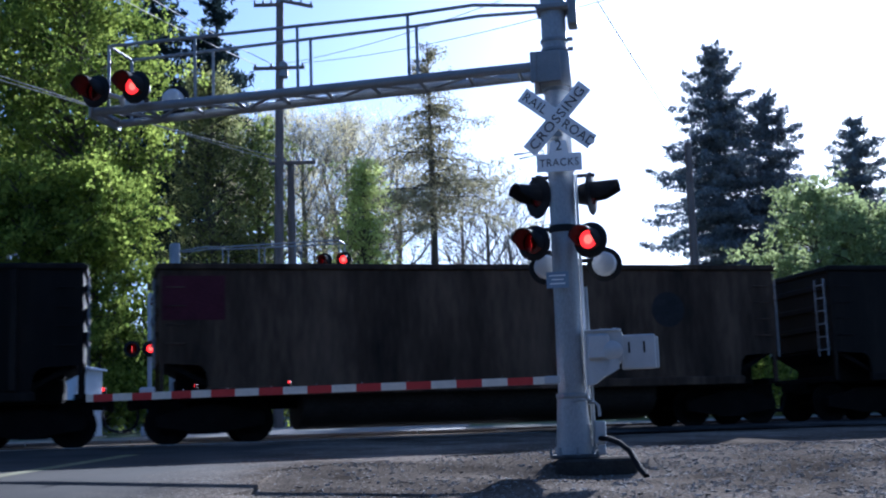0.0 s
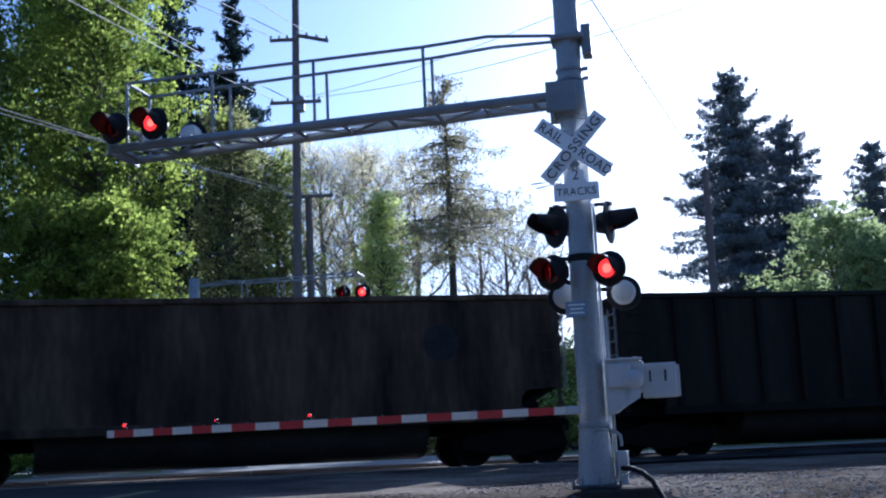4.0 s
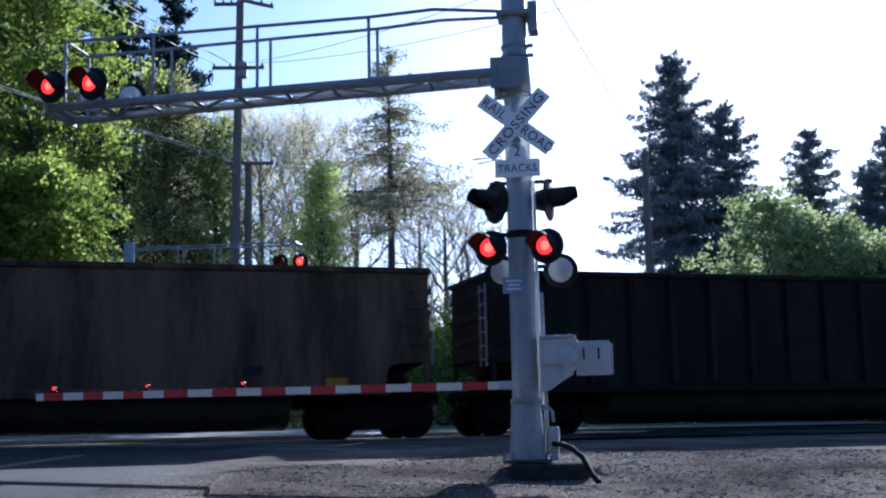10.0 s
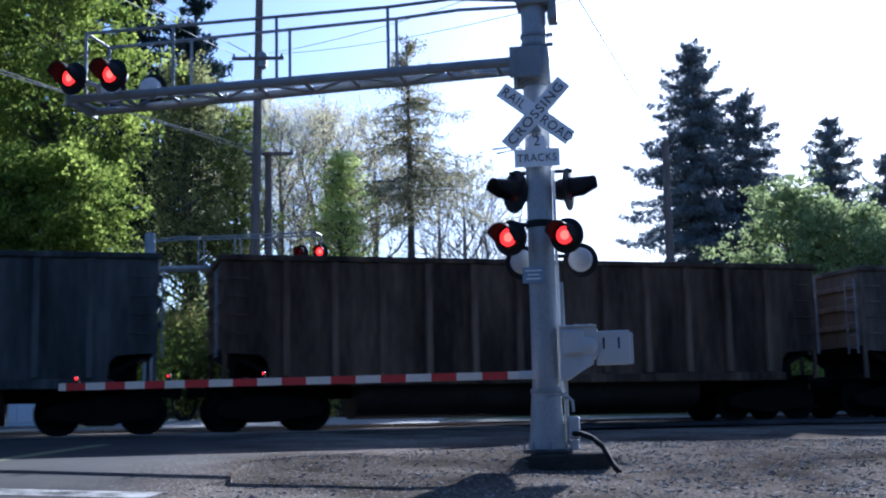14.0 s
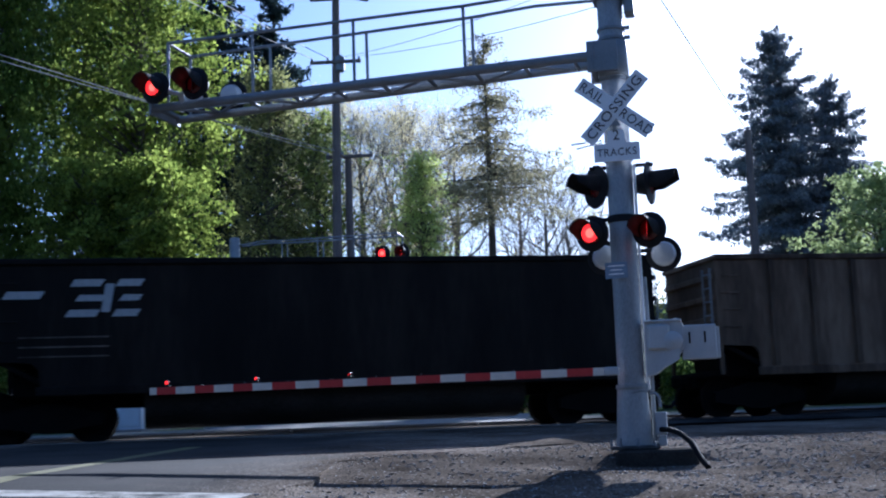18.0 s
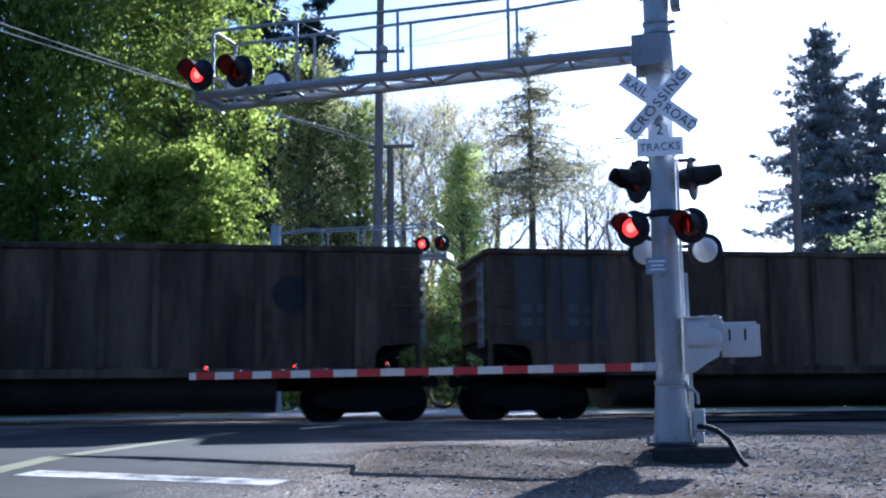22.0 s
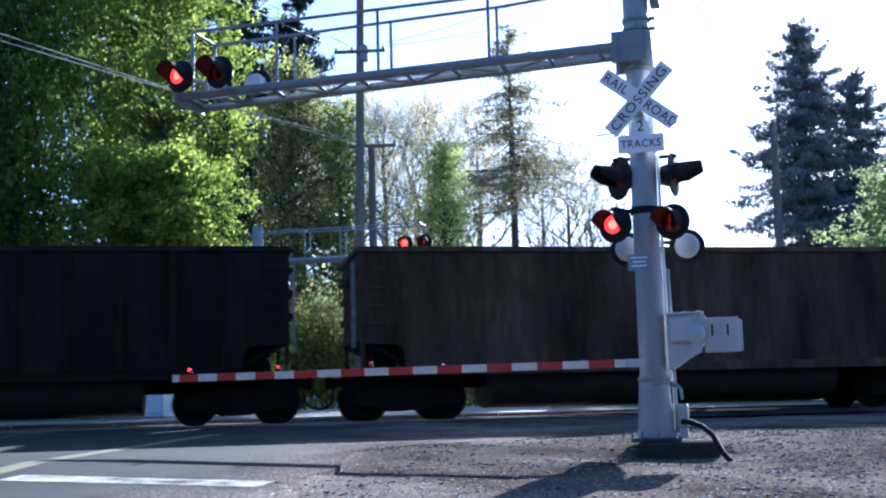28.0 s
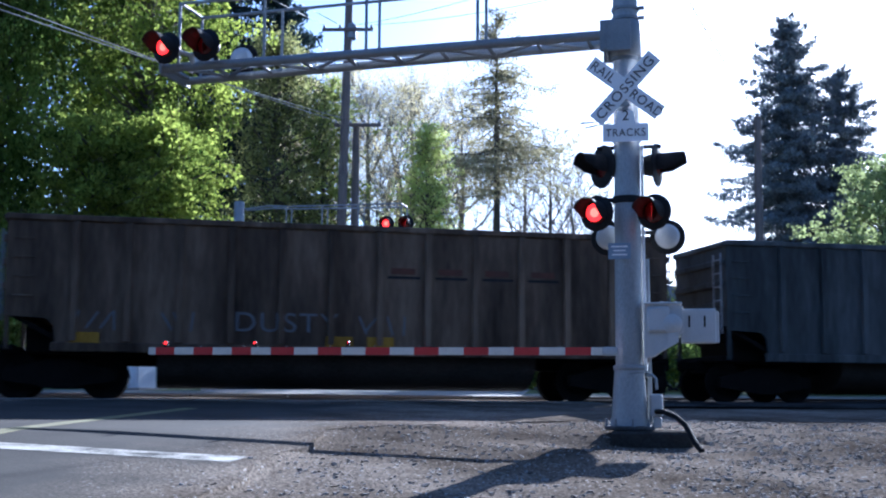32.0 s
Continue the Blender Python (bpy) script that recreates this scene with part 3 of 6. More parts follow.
# ---- tracks
for name, n0 in (("track", TRACK_1), ("track_far", TRACK_2)):
    z0 = RAIL_Z + (0.0 if n0 == TRACK_1 else 0.12)
    turn = Matrix.Translation(on_track(0, n0, z0)) @ Matrix.Rotation(radians(TRACK_DEG), 4, "Z")
    tr = thing(name, turn, "steel railway track on ballast", "railway track", kind="structure")
    for side in (-0.755, 0.755):
        prof = [(-0.075, -0.18), (0.075, -0.18), (0.075, -0.165), (0.012, -0.14), (0.012, -0.045), (0.037, -0.03), (0.037, -0.005), (0.03, 0.0), (-0.03, 0.0), (-0.037, -0.005), (-0.037, -0.03), (-0.012, -0.045), (-0.012, -0.14), (-0.075, -0.165)]
        part("rail", Build().slab(prof, -420, 420, Matrix.Rotation(radians(-90), 4, "Z") @ Matrix.Translation((side, 0, 0))), RAIL, tr)
    tie = Build().box((0, 0, -0.25), (0.22, 2.6, 0.15), bevel=0.01).mesh("tie", TIE)
    for k in range(-75, 76):
        part("tie", tie, parent=tr, m=Matrix.Translation((k * 0.55, 0, 0)))
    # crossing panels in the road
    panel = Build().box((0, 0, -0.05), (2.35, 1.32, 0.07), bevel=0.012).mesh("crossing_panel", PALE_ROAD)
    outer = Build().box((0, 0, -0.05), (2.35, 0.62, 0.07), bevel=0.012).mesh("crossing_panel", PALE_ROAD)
    for k in range(-5, 4):
        part("crossing_panel", panel, parent=tr, m=Matrix.Translation((k * 2.4 + 1.6, 0, 0)))
        for w in (-1.16, 1.16):
            part("crossing_panel", outer, parent=tr, m=Matrix.Translation((k * 2.4 + 1.6, w, 0)))
thing("grass_verge", Matrix(), "rough sunlit grass verge beyond the tracks", "grass", kind="structure",
      data=road_sheet("grass_verge", lambda y: road_x(y) + 5.2 + 0.0 * y, lambda y: 220.0, [41, 44, 48, 55, 70, 110, 200], 0.02, GRASS, 20))
thing("grass_verge", Matrix(), "rough sunlit grass verge beyond the tracks", "grass", kind="structure",
      data=road_sheet("grass_verge", lambda y: -220.0, lambda y: road_x(y) - 4.4, [30.5, 34, 39, 44, 48, 55, 70, 110, 200], 0.02, GRASS, 20))

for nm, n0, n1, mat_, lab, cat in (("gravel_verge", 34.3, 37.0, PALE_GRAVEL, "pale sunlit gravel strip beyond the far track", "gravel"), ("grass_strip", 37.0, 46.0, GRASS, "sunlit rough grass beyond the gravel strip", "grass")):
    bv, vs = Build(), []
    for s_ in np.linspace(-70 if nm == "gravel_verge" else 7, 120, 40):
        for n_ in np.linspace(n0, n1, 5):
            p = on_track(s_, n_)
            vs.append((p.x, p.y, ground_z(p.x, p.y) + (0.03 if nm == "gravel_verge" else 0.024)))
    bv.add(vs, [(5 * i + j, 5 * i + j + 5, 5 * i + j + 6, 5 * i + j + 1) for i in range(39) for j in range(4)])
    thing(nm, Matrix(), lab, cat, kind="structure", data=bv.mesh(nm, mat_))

# added ballast strip; the train's shadow is put into its dark colour
BALLAST_SHADE = dirt_material("shade_dark_ballast", [(0.018, 0.017, 0.016), (0.04, 0.038, 0.036), (0.07, 0.067, 0.063)], (0.14, 0.135, 0.13))
bb, vs = Build(), []
for s_ in np.linspace(9.5, 120, 120):
    for n_ in np.linspace(23.6, 30.4, 12):
        p = on_track(s_, n_ + 0.3 * noise.noise(Vector((s_ * 0.5, n_, 0))))
        vs.append((p.x, p.y, ground_z(p.x, p.y) + 0.03 + 0.03 * noise.noise(Vector((p.x * 2.1, p.y * 2.1, 4)))))
bb.add(vs, [(12 * i + j, 12 * i + j + 12, 12 * i + j + 13, 12 * i + j + 1) for i in range(119) for j in range(11)])
thing("ballast", Matrix(), "crushed stone ballast along the track, train shadow put into its colour", "ballast", kind="structure", data=bb.mesh("ballast", BALLAST_SHADE))

# ---- loose stones on the shoulder
stone_rng = np.random.default_rng(11)


def stones(name, count, xr, yr, small, large, mat_, label):
    """Loose angular stones bedded in the dirt."""
    cube = np.array([(x, y, z) for x in (-1, 1) for y in (-1, 1) for z in (-1, 1)], float)
    quad = np.array([(0, 1, 3, 2), (4, 6, 7, 5), (0, 4, 5, 1), (2, 3, 7, 6), (0, 2, 6, 4), (1, 5, 7, 3)])
    b, vs, fs = Build(), [], []
    for i in range(count):
        x, y = stone_rng.uniform(*xr), stone_rng.uniform(*yr)
        if x < right_edge(y) + stone_rng.uniform(-0.5, 0.25) or stone_rng.uniform() > coarse(x) + 0.15:
            continue
        r = small + (large - small) * stone_rng.uniform() ** 3
        p = cube * r * stone_rng.uniform(0.45, 1.1, 3) + stone_rng.normal(size=(8, 3)) * r * 0.22
        a = stone_rng.uniform(0, 6.28)
        px, py = p[:, 0] * math.cos(a) - p[:, 1] * math.sin(a), p[:, 0] * math.sin(a) + p[:, 1] * math.cos(a)
        o = len(vs)
        gz = ground_z(x, y) + hollow(x, y) + edge_drop(x, y) + 0.035 * noise.noise(Vector((x * 0.7, y * 0.7, 3.1))) + r * 0.1
        vs += [(x + px[k], y + py[k], gz + p[k, 2] * 0.4) for k in range(8)]
        fs += [tuple(int(o + q) for q in f) for f in quad]
    b.add(vs, fs)
    return thing(name, Matrix(), label, "gravel", kind="stuff", data=b.mesh(name, mat_))


stones("gravel", 26000, (-3.0, 9.0), (10.5, 19.5), 0.005, 0.026, STONE, "loose grey gravel stones scattered over the shoulder")
stones("gravel_dark", 4000, (-3.0, 9.0), (10.5, 20.0), 0.005, 0.022, STONE_DARK, "dark loose stones and dirt clods on the shoulder")

# ---------------------------------------------------------------- train
SPEED, PITCH, PHASE = 21.764, 16.1, 0.592
BODY, HALF_W, TOP, SILL = 14.6, 1.5, 3.75, 1.0
WOBBLE_T = [-5, 0, 2, 4, 4.6, 7, 9, 11, 13, 15.5, 17, 19, 23, 24.5, 26.5, 29, 32, 40]
WOBBLE_S = [-0.45, -0.45, -0.28, 0.1, 0.17, -0.15, 0.3, 0.25, 0.55, 0.0, 0.13, 0.33, 0.42, 0.42, -0.35, -0.3, -0.68, -0.7]


def gap_at_start(k):
    """Where along the track the k-th coupling stands at 0 s."""
    s = PHASE + k * PITCH
    return s + float(np.interp(s / SPEED, WOBBLE_T, WOBBLE_S))


def car_meshes():
    """The meshes that all coal cars share."""
    M = {}
    h = BODY / 2
    side = [(-h + 1.05, SILL), (h - 1.05, SILL), (h - 0.98, 1.50), (h - 0.84, 1.64), (h, 1.68), (h, TOP), (-h, TOP), (-h, 1.68), (-h + 0.84, 1.64), (-h + 0.98, 1.50)]
    M["side"] = [Build().slab(side, y, y + 0.06).mesh("side_sheet", CAR_GREY) for y in (-HALF_W, HALF_W - 0.06)]
    M["end"] = Build().box((0, 0, (TOP + 1.8) / 2), (0.06, HALF_W * 2 - 0.13, TOP - 1.8)).mesh("end_sheet", CAR_GREY)
    e = Build()
    for z in (2.3, 2.8, 3.3):
        e.box((0.05, 0, z), (0.08, 2.8, 0.14), bevel=0.02)
    M["end_rib"] = e.mesh("end_ribs", CAR_GREY)
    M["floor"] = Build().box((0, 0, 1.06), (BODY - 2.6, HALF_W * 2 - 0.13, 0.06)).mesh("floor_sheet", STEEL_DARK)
    load, nx, ny = Build(), 46, 11
    vs = []
    for j in range(ny):
        for i in range(nx):
            x, y = (i / (nx - 1) - 0.5) * (BODY - 0.2), (j / (ny - 1) - 0.5) * 2.8
            edge = min(1, 3 * (1 - abs(2 * i / (nx - 1) - 1))) * (1 - (y / 1.5) ** 2)
            vs.append((x, y, 3.35 + 0.38 * edge + 0.06 * noise.noise(Vector((x * 1.7, y * 1.7, 0)))))
    load.add(vs, [(j * nx + i, j * nx + i + 1, (j + 1) * nx + i + 1, (j + 1) * nx + i) for j in range(ny - 1) for i in range(nx - 1)])
    M["load"] = load.mesh("coal_load", PAINT_BLACK)
    M["chord"] = Build().box((0, 0, 0), (BODY + 0.06, 0.14, 0.13), bevel=0.02).mesh("top_chord", CAR_GREY)
    M["cross_chord"] = Build().box((0, 0, 0), (0.12, HALF_W * 2 + 0.02, 0.12), bevel=0.02).mesh("end_chord", CAR_GREY)
    M["sill"] = Build().box((0, 0, 0), (BODY - 1.9, 0.12, 0.2), bevel=0.02).mesh("side_sill", CAR_GREY)
    M["post"] = Build().slab([(-0.065, -1.28), (0.065, -1.28), (0.065, 1.22), (-0.065, 1.22)], -0.13, 0.0).mesh("side_post", CAR_GREY)
    tub, seg, ht = Build(), 14, BODY / 2 - 3.1
    vs = []
    for x in (-ht, ht):
        for k in range(seg + 1):
            a = math.pi * k / seg
            vs.append((x, -1.22 * math.cos(a), 1.02 - 0.8 * math.sin(a) ** 0.7))
    n = seg + 1
    tub.add(vs, [(k, k + 1, n + k + 1, n + k) for k in range(seg)] + [tuple(range(n)), tuple(range(n, 2 * n))[::-1]])
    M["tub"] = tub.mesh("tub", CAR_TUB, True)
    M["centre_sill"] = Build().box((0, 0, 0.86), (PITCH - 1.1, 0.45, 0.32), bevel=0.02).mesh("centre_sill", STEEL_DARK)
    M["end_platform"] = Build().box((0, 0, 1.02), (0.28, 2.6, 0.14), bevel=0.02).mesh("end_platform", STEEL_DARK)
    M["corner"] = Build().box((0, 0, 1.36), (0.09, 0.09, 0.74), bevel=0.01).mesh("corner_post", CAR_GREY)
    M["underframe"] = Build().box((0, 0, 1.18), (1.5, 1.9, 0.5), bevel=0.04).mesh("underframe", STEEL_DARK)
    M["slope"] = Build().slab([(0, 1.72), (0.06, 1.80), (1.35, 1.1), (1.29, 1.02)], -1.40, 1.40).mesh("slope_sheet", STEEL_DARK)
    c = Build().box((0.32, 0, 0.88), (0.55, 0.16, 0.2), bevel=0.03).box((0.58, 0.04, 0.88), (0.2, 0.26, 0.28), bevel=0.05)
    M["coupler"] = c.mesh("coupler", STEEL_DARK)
    hose = [(0.46, -0.30, 0.86), (0.44, -0.31, 0.62), (0.49, -0.31, 0.44), (0.60, -0.29, 0.33), (0.80, -0.27, 0.29)]
    M["hose"] = Build().tube(hose, 0.034, 8).mesh("brake_hose", BLACK, True)
    lad = Build()
    for y in (-0.2, 0.2):
        lad.box((0, y, 2.55), (0.03, 0.04, 1.9))
    for k in range(6):
        lad.box((0.02, 0, 1.75 + 0.32 * k), (0.03, 0.4, 0.03))
    M["ladder"] = lad.mesh("end_ladder", GALV_DULL)
    M["grab"] = Build().tube([(-0.2, 0.0, 0), (-0.2, -0.06, 0), (0.2, -0.06, 0), (0.2, 0.0, 0)], 0.012, 5).mesh("grab_iron", CAR_GREY)
    fr = [(-1.15, 0.36), (-0.78, 0.30), (-0.45, 0.26), (-0.30, 0.20), (0.30, 0.20), (0.45, 0.26), (0.78, 0.30), (1.15, 0.36), (1.15, 0.58), (0.80, 0.66), (0.45, 0.74), (0.30, 0.80), (-0.30, 0.80), (-0.45, 0.74), (-0.80, 0.66), (-1.15, 0.58)]
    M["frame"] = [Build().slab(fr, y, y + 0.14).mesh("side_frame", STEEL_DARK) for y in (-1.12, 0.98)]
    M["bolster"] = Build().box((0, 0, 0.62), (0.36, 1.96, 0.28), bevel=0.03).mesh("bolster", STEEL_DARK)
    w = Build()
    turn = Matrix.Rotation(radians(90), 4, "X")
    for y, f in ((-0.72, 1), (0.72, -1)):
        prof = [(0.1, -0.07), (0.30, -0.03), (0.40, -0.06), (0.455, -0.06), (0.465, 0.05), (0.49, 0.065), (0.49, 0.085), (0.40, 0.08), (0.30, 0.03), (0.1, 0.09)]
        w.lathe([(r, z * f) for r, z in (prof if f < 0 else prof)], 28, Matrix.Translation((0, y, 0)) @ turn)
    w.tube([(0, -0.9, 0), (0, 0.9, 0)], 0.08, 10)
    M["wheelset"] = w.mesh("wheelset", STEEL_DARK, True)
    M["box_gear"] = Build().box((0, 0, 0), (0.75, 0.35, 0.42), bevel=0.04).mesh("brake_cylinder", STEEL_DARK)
    return M


CARM = car_meshes()
rng_marks = random.Random(5)
POSTS = 12


def dyed(ob, mat_):
    ob.material_slots[0].link = "OBJECT"
    ob.material_slots[0].material = mat_
    return ob


def make_car(paint, ribs, label, post_paint=None):
    """One coal car at the origin; x is along the track, the rail's top is z = 0."""
    car = thing("coal_car", Matrix(), label, "freight car", "coal train")
    for me, nm in zip(CARM["side"], ("side_sheet", "side_sheet")):
        dyed(part(nm, me, parent=car), paint)
    for e in (-1, 1):
        turn = Matrix.Rotation(0 if e > 0 else math.pi, 4, "Z")
        dyed(part("end_sheet", CARM["end"], parent=car, m=turn @ Matrix.Translation((BODY / 2 - 0.03, 0, 0))), paint)
        dyed(part("end_ribs", CARM["end_rib"], parent=car, m=turn @ Matrix.Translation((BODY / 2, 0, 0))), paint)
        dyed(part("end_chord", CARM["cross_chord"], parent=car, m=turn @ Matrix.Translation((BODY / 2 + 0.02, 0, TOP - 0.02))), paint)
        part("slope_sheet", CARM["slope"], parent=car, m=Matrix.Rotation(math.pi if e > 0 else 0, 4, "Z") @ Matrix.Translation((-BODY / 2 + 0.02, 0, 0)))
        part("end_platform", CARM["end_platform"], parent=car, m=turn @ Matrix.Translation((BODY / 2 - 0.05, 0, 0)))
        part("underframe", CARM["underframe"], parent=car, m=turn @ Matrix.Translation((BODY / 2 - 1.15, 0, 0)))
        for y in (-1, 1):
            dyed(part("corner_post", CARM["corner"], parent=car, m=turn @ Matrix.Translation((BODY / 2 - 0.06, y * (HALF_W - 0.06), 0))), paint)
        part("coupler", CARM["coupler"], parent=car, m=turn @ Matrix.Translation((BODY / 2 - 0.05, 0, 0)))
        part("brake_hose", CARM["hose"], parent=car, m=turn @ Matrix.Translation((BODY / 2 - 0.05, 0, 0)))
        part("end_ladder", CARM["ladder"], parent=car, m=turn @ Matrix.Translation((BODY / 2 + 0.1, -1.2 * e, 0)))
        part("brake_gear", CARM["box_gear"], parent=car, m=turn @ Matrix.Translation((BODY / 2 - 0.75, -0.7 * e, 1.32)))
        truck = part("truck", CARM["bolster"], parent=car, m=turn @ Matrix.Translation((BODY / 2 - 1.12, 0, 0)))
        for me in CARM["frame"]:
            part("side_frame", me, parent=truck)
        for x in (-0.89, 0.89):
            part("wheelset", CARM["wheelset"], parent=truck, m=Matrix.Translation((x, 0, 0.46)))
        for z in (2.1, 2.5, 2.9, 3.3):
            dyed(part("grab_iron", CARM["grab"], parent=car, m=Matrix.Translation((e * (BODY / 2 - 0.35), -HALF_W, z))), paint)
    part("floor_sheet", CARM["floor"], parent=car)
    part("coal_load", CARM["load"], parent=car)
    part("tub", CARM["tub"], parent=car)
    part("centre_sill", CARM["centre_sill"], parent=car)
    for y in (-1, 1):
        dyed(part("top_chord", CARM["chord"], parent=car, m=Matrix.Translation((0, y * (HALF_W - 0.01), TOP))), paint)
        dyed(part("side_sill", CARM["sill"], parent=car, m=Matrix.Translation((0, y * (HALF_W + 0.02), SILL + 0.05))), paint)
        if ribs:
            for k in range(POSTS):
                x = (k - (POSTS - 1) / 2) * 1.075
                me = CARM["post"]
                dyed(part("side_post", me, parent=car, m=Matrix.Translation((x, y * HALF_W, 2.46)) @ Matrix.Rotation(0 if y < 0 else math.pi, 4, "Z")), post_paint or paint)
    return car


MARK = BODY / 13.7


def plate(car, name, x0, x1, z0, z1, mat_, proud=0.012, label=""):
    """A thin painted panel or mark on the near side."""
    x0, x1 = x0 * MARK, x1 * MARK
    return part(name, Build().box(((x0 + x1) / 2, -HALF_W - proud / 2, (z0 + z1) / 2), (x1 - x0, proud, z1 - z0)), mat_, car, label)


MASTERS = {
    "grey": make_car(CAR_GREY, True, "weathered grey ribbed coal car in a moving train", POST_PALE),
    "brown": make_car(CAR_BROWN, True, "grimy brown ribbed coal car in a moving train"),
    "black": make_car(CAR_BLACK, True, "sooty black ribbed coal car in a moving train"),
    "smooth": make_car(CAR_UMBER, False, "dark umber smooth-sided coal car in a moving train"),
    "slate": make_car(CAR_SLATE, True, "dark slate-grey ribbed coal car in a moving train"),
    "umber": make_car(CAR_UMBER, True, "dark umber ribbed coal car in a moving train"),
    "dark": make_car(CAR_BLACK, False, "dark smooth-sided coal car in a moving train"),
}
KINDS = ("black black smooth dark dark brown brown smooth black brown grey smooth black dark umber smooth black slate umber dark slate "
         "brown grey dark black black dark brown slate smooth brown umber umber brown grey slate grey grey brown black smooth brown "
         "grey umber grey brown slate black black").split()
FIRST_CAR = -2
CARS, used = {}, set()
for i, kind_ in enumerate(KINDS):
    k = FIRST_CAR + i
    s = (gap_at_start(k) + gap_at_start(k + 1)) / 2
    place = Matrix.Translation(on_track(s, TRACK_1, RAIL_Z)) @ Matrix.Rotation(radians(TRACK_DEG), 4, "Z")
    if kind_ in used:
        CARS[k] = copy_thing(MASTERS[kind_], place)
    else:
        CARS[k] = MASTERS[kind_]
        CARS[k].matrix_basis = place
        used.add(kind_)


def herald(car, x=4.2, z=2.75):
    """A dark round emblem, kept plain."""
    x = x * MARK
    turn = Matrix.Translation((x, -HALF_W - 0.004, z)) @ Matrix.Rotation(radians(90), 4, "X")
    ring = part("emblem", Build().lathe([(0.36, -0.004), (0.42, -0.004), (0.42, 0.006), (0.36, 0.006)], 28, turn), MARK_DARK, car, "dark round painted emblem")
    part("emblem_bar", Build().box((x, -HALF_W - 0.006, z), (0.66, 0.006, 0.14)), MARK_DARK, ring)
    part("emblem_bar", Build().box((x, -HALF_W - 0.009, z), (0.14, 0.006, 0.66)), MARK_DARK, ring)


def text_bars(car, x0, z0, widths, mat_, h_=0.20, gap=0.30):
    """Writing too small to read, as plain bars."""
    for row, ws in enumerate(widths):
        x = x0
        for w in ws:
            plate(car, "marking_bar", x, x + w, z0 - row * gap - h_, z0 - row * gap, mat_)
            x += w + 0.14


def end_panel(car, right, mat_, width=1.15, z0=1.95, z1=3.6, label="painted panel at the end of the side"):
    """A coloured field next to the end of the side."""
    h = BODY / 2 / MARK
    a, c = (h - width, h - 0.06) if right else (-h + 0.06, -h + width)
    return plate(car, "end_panel", a, c, z0, z1, mat_, 0.010, label)


WRITTEN = [(0.34, 0.3, 0.34), (0.34, 0.42, 0.28)]
for k in (0, 5, 25, 28, 29, 31):
    herald(CARS[k])
for k in (20, 26, 27, 31, 32, 16, 12, 42, 18, 34, 7):
    text_bars(CARS[k], -5.0, 2.95, WRITTEN, MARK_DARK, 0.2 if k != 32 else 0.16)
for k in (16, 32, 42, 43, 12, 9):
    for bay in range(1, 5):
        x = 1.075 * bay / MARK
        plate(CARS[k], "marking_bar", x - 0.34, x + 0.34, 2.66, 2.72, MARK_DARK, 0.010)
        plate(CARS[k], "faded_mark", x - 0.28, x + 0.24, 2.76, 2.90, MARK_RUST, 0.008)
end_panel(CARS[0], False, PAINT_RED, 1.3, 2.6, 3.55, "faded dull red panel at the end of the side")
plate(CARS[3], "end_panel", -6.35, -5.45, 1.95, 3.62, PAINT_RED, 0.010, "dull maroon panel near the end of the side")
for x in (-4.45, -3.75):
    plate(CARS[3], "white_notice", x, x + 0.42, 2.70, 2.96, PAINT_WHITE)
    text_bars(CARS[3], x + 0.08, 2.5, [(0.1, 0.1)], MARK_DARK, 0.18)
plate(CARS[3], "yellow_mark", -5.3, -4.85, 1.32, 1.52, PAINT_YELLOW, 0.02)
end_panel(CARS[22], False, PAINT_RED, 1.2, 2.3, 3.55, "dull dark red panel at the end of the side")
for a in (5.45, 5.98):
    plate(CARS[35], "end_panel", a, a + 0.42, 2.65, 3.55, PAINT_RED, 0.010, "dull red panel near the end of the side")
for bay in range(1, 5):
    plate(CARS[35], "orange_mark", 1.0 * bay - 0.3, 1.0 * bay + 0.3, 2.74, 3.0, PAINT_ORANGE, 0.010)
plate(CARS[35], "yellow_mark", 4.75, 5.2, 1.22, 1.45, PAINT_YELLOW, 0.02)
end_panel(CARS[41], True, PAINT_RED, 0.9, 2.2, 3.6, "dull red panel at the end of the side")
plate(CARS[15], "end_panel", -6.42, -5.52, 1.98, 3.52, PAINT_OCHRE, 0.010, "faded ochre painted panel on the side")
plate(CARS[15], "end_panel", -5.36, -4.50, 1.62, 3.52, PAINT_OCHRE, 0.010, "faded ochre painted panel on the side")
end_panel(CARS[36], True, PAINT_YELLOW, 2.0, 1.75, 3.64, "bright yellow painted panel at the end of the side")
end_panel(CARS[39], True, PAINT_GREEN, 1.0, 1.8, 3.64, "bright green painted panel at the end of the side")
end_panel(CARS[21], False, PAINT_GREEN, 1.2, 2.2, 3.6, "dull green painted panel at the end of the side")
end_panel(CARS[26], False, PAINT_BLACK, 1.4, 1.9, 3.64, "black panel at the end of the side")
for a in (-6.25, -5.22):
    plate(CARS[30], "end_panel", a, a + 0.94, 1.75, 3.62, PAINT_BLACK, 0.010, "black painted panel on the side")
    text_bars(CARS[30], a + 0.12, 2.55, [(0.22, 0.22), (0.22, 0.22)], MARK_GREY, 0.18, 0.30)
for a, c in ((-6.62, -5.66), (-5.30, -3.85)):
    plate(CARS[2], "pale_panel", a, c, 2.48, 3.48, PAINT_FADED, label="pale worn painted panel")
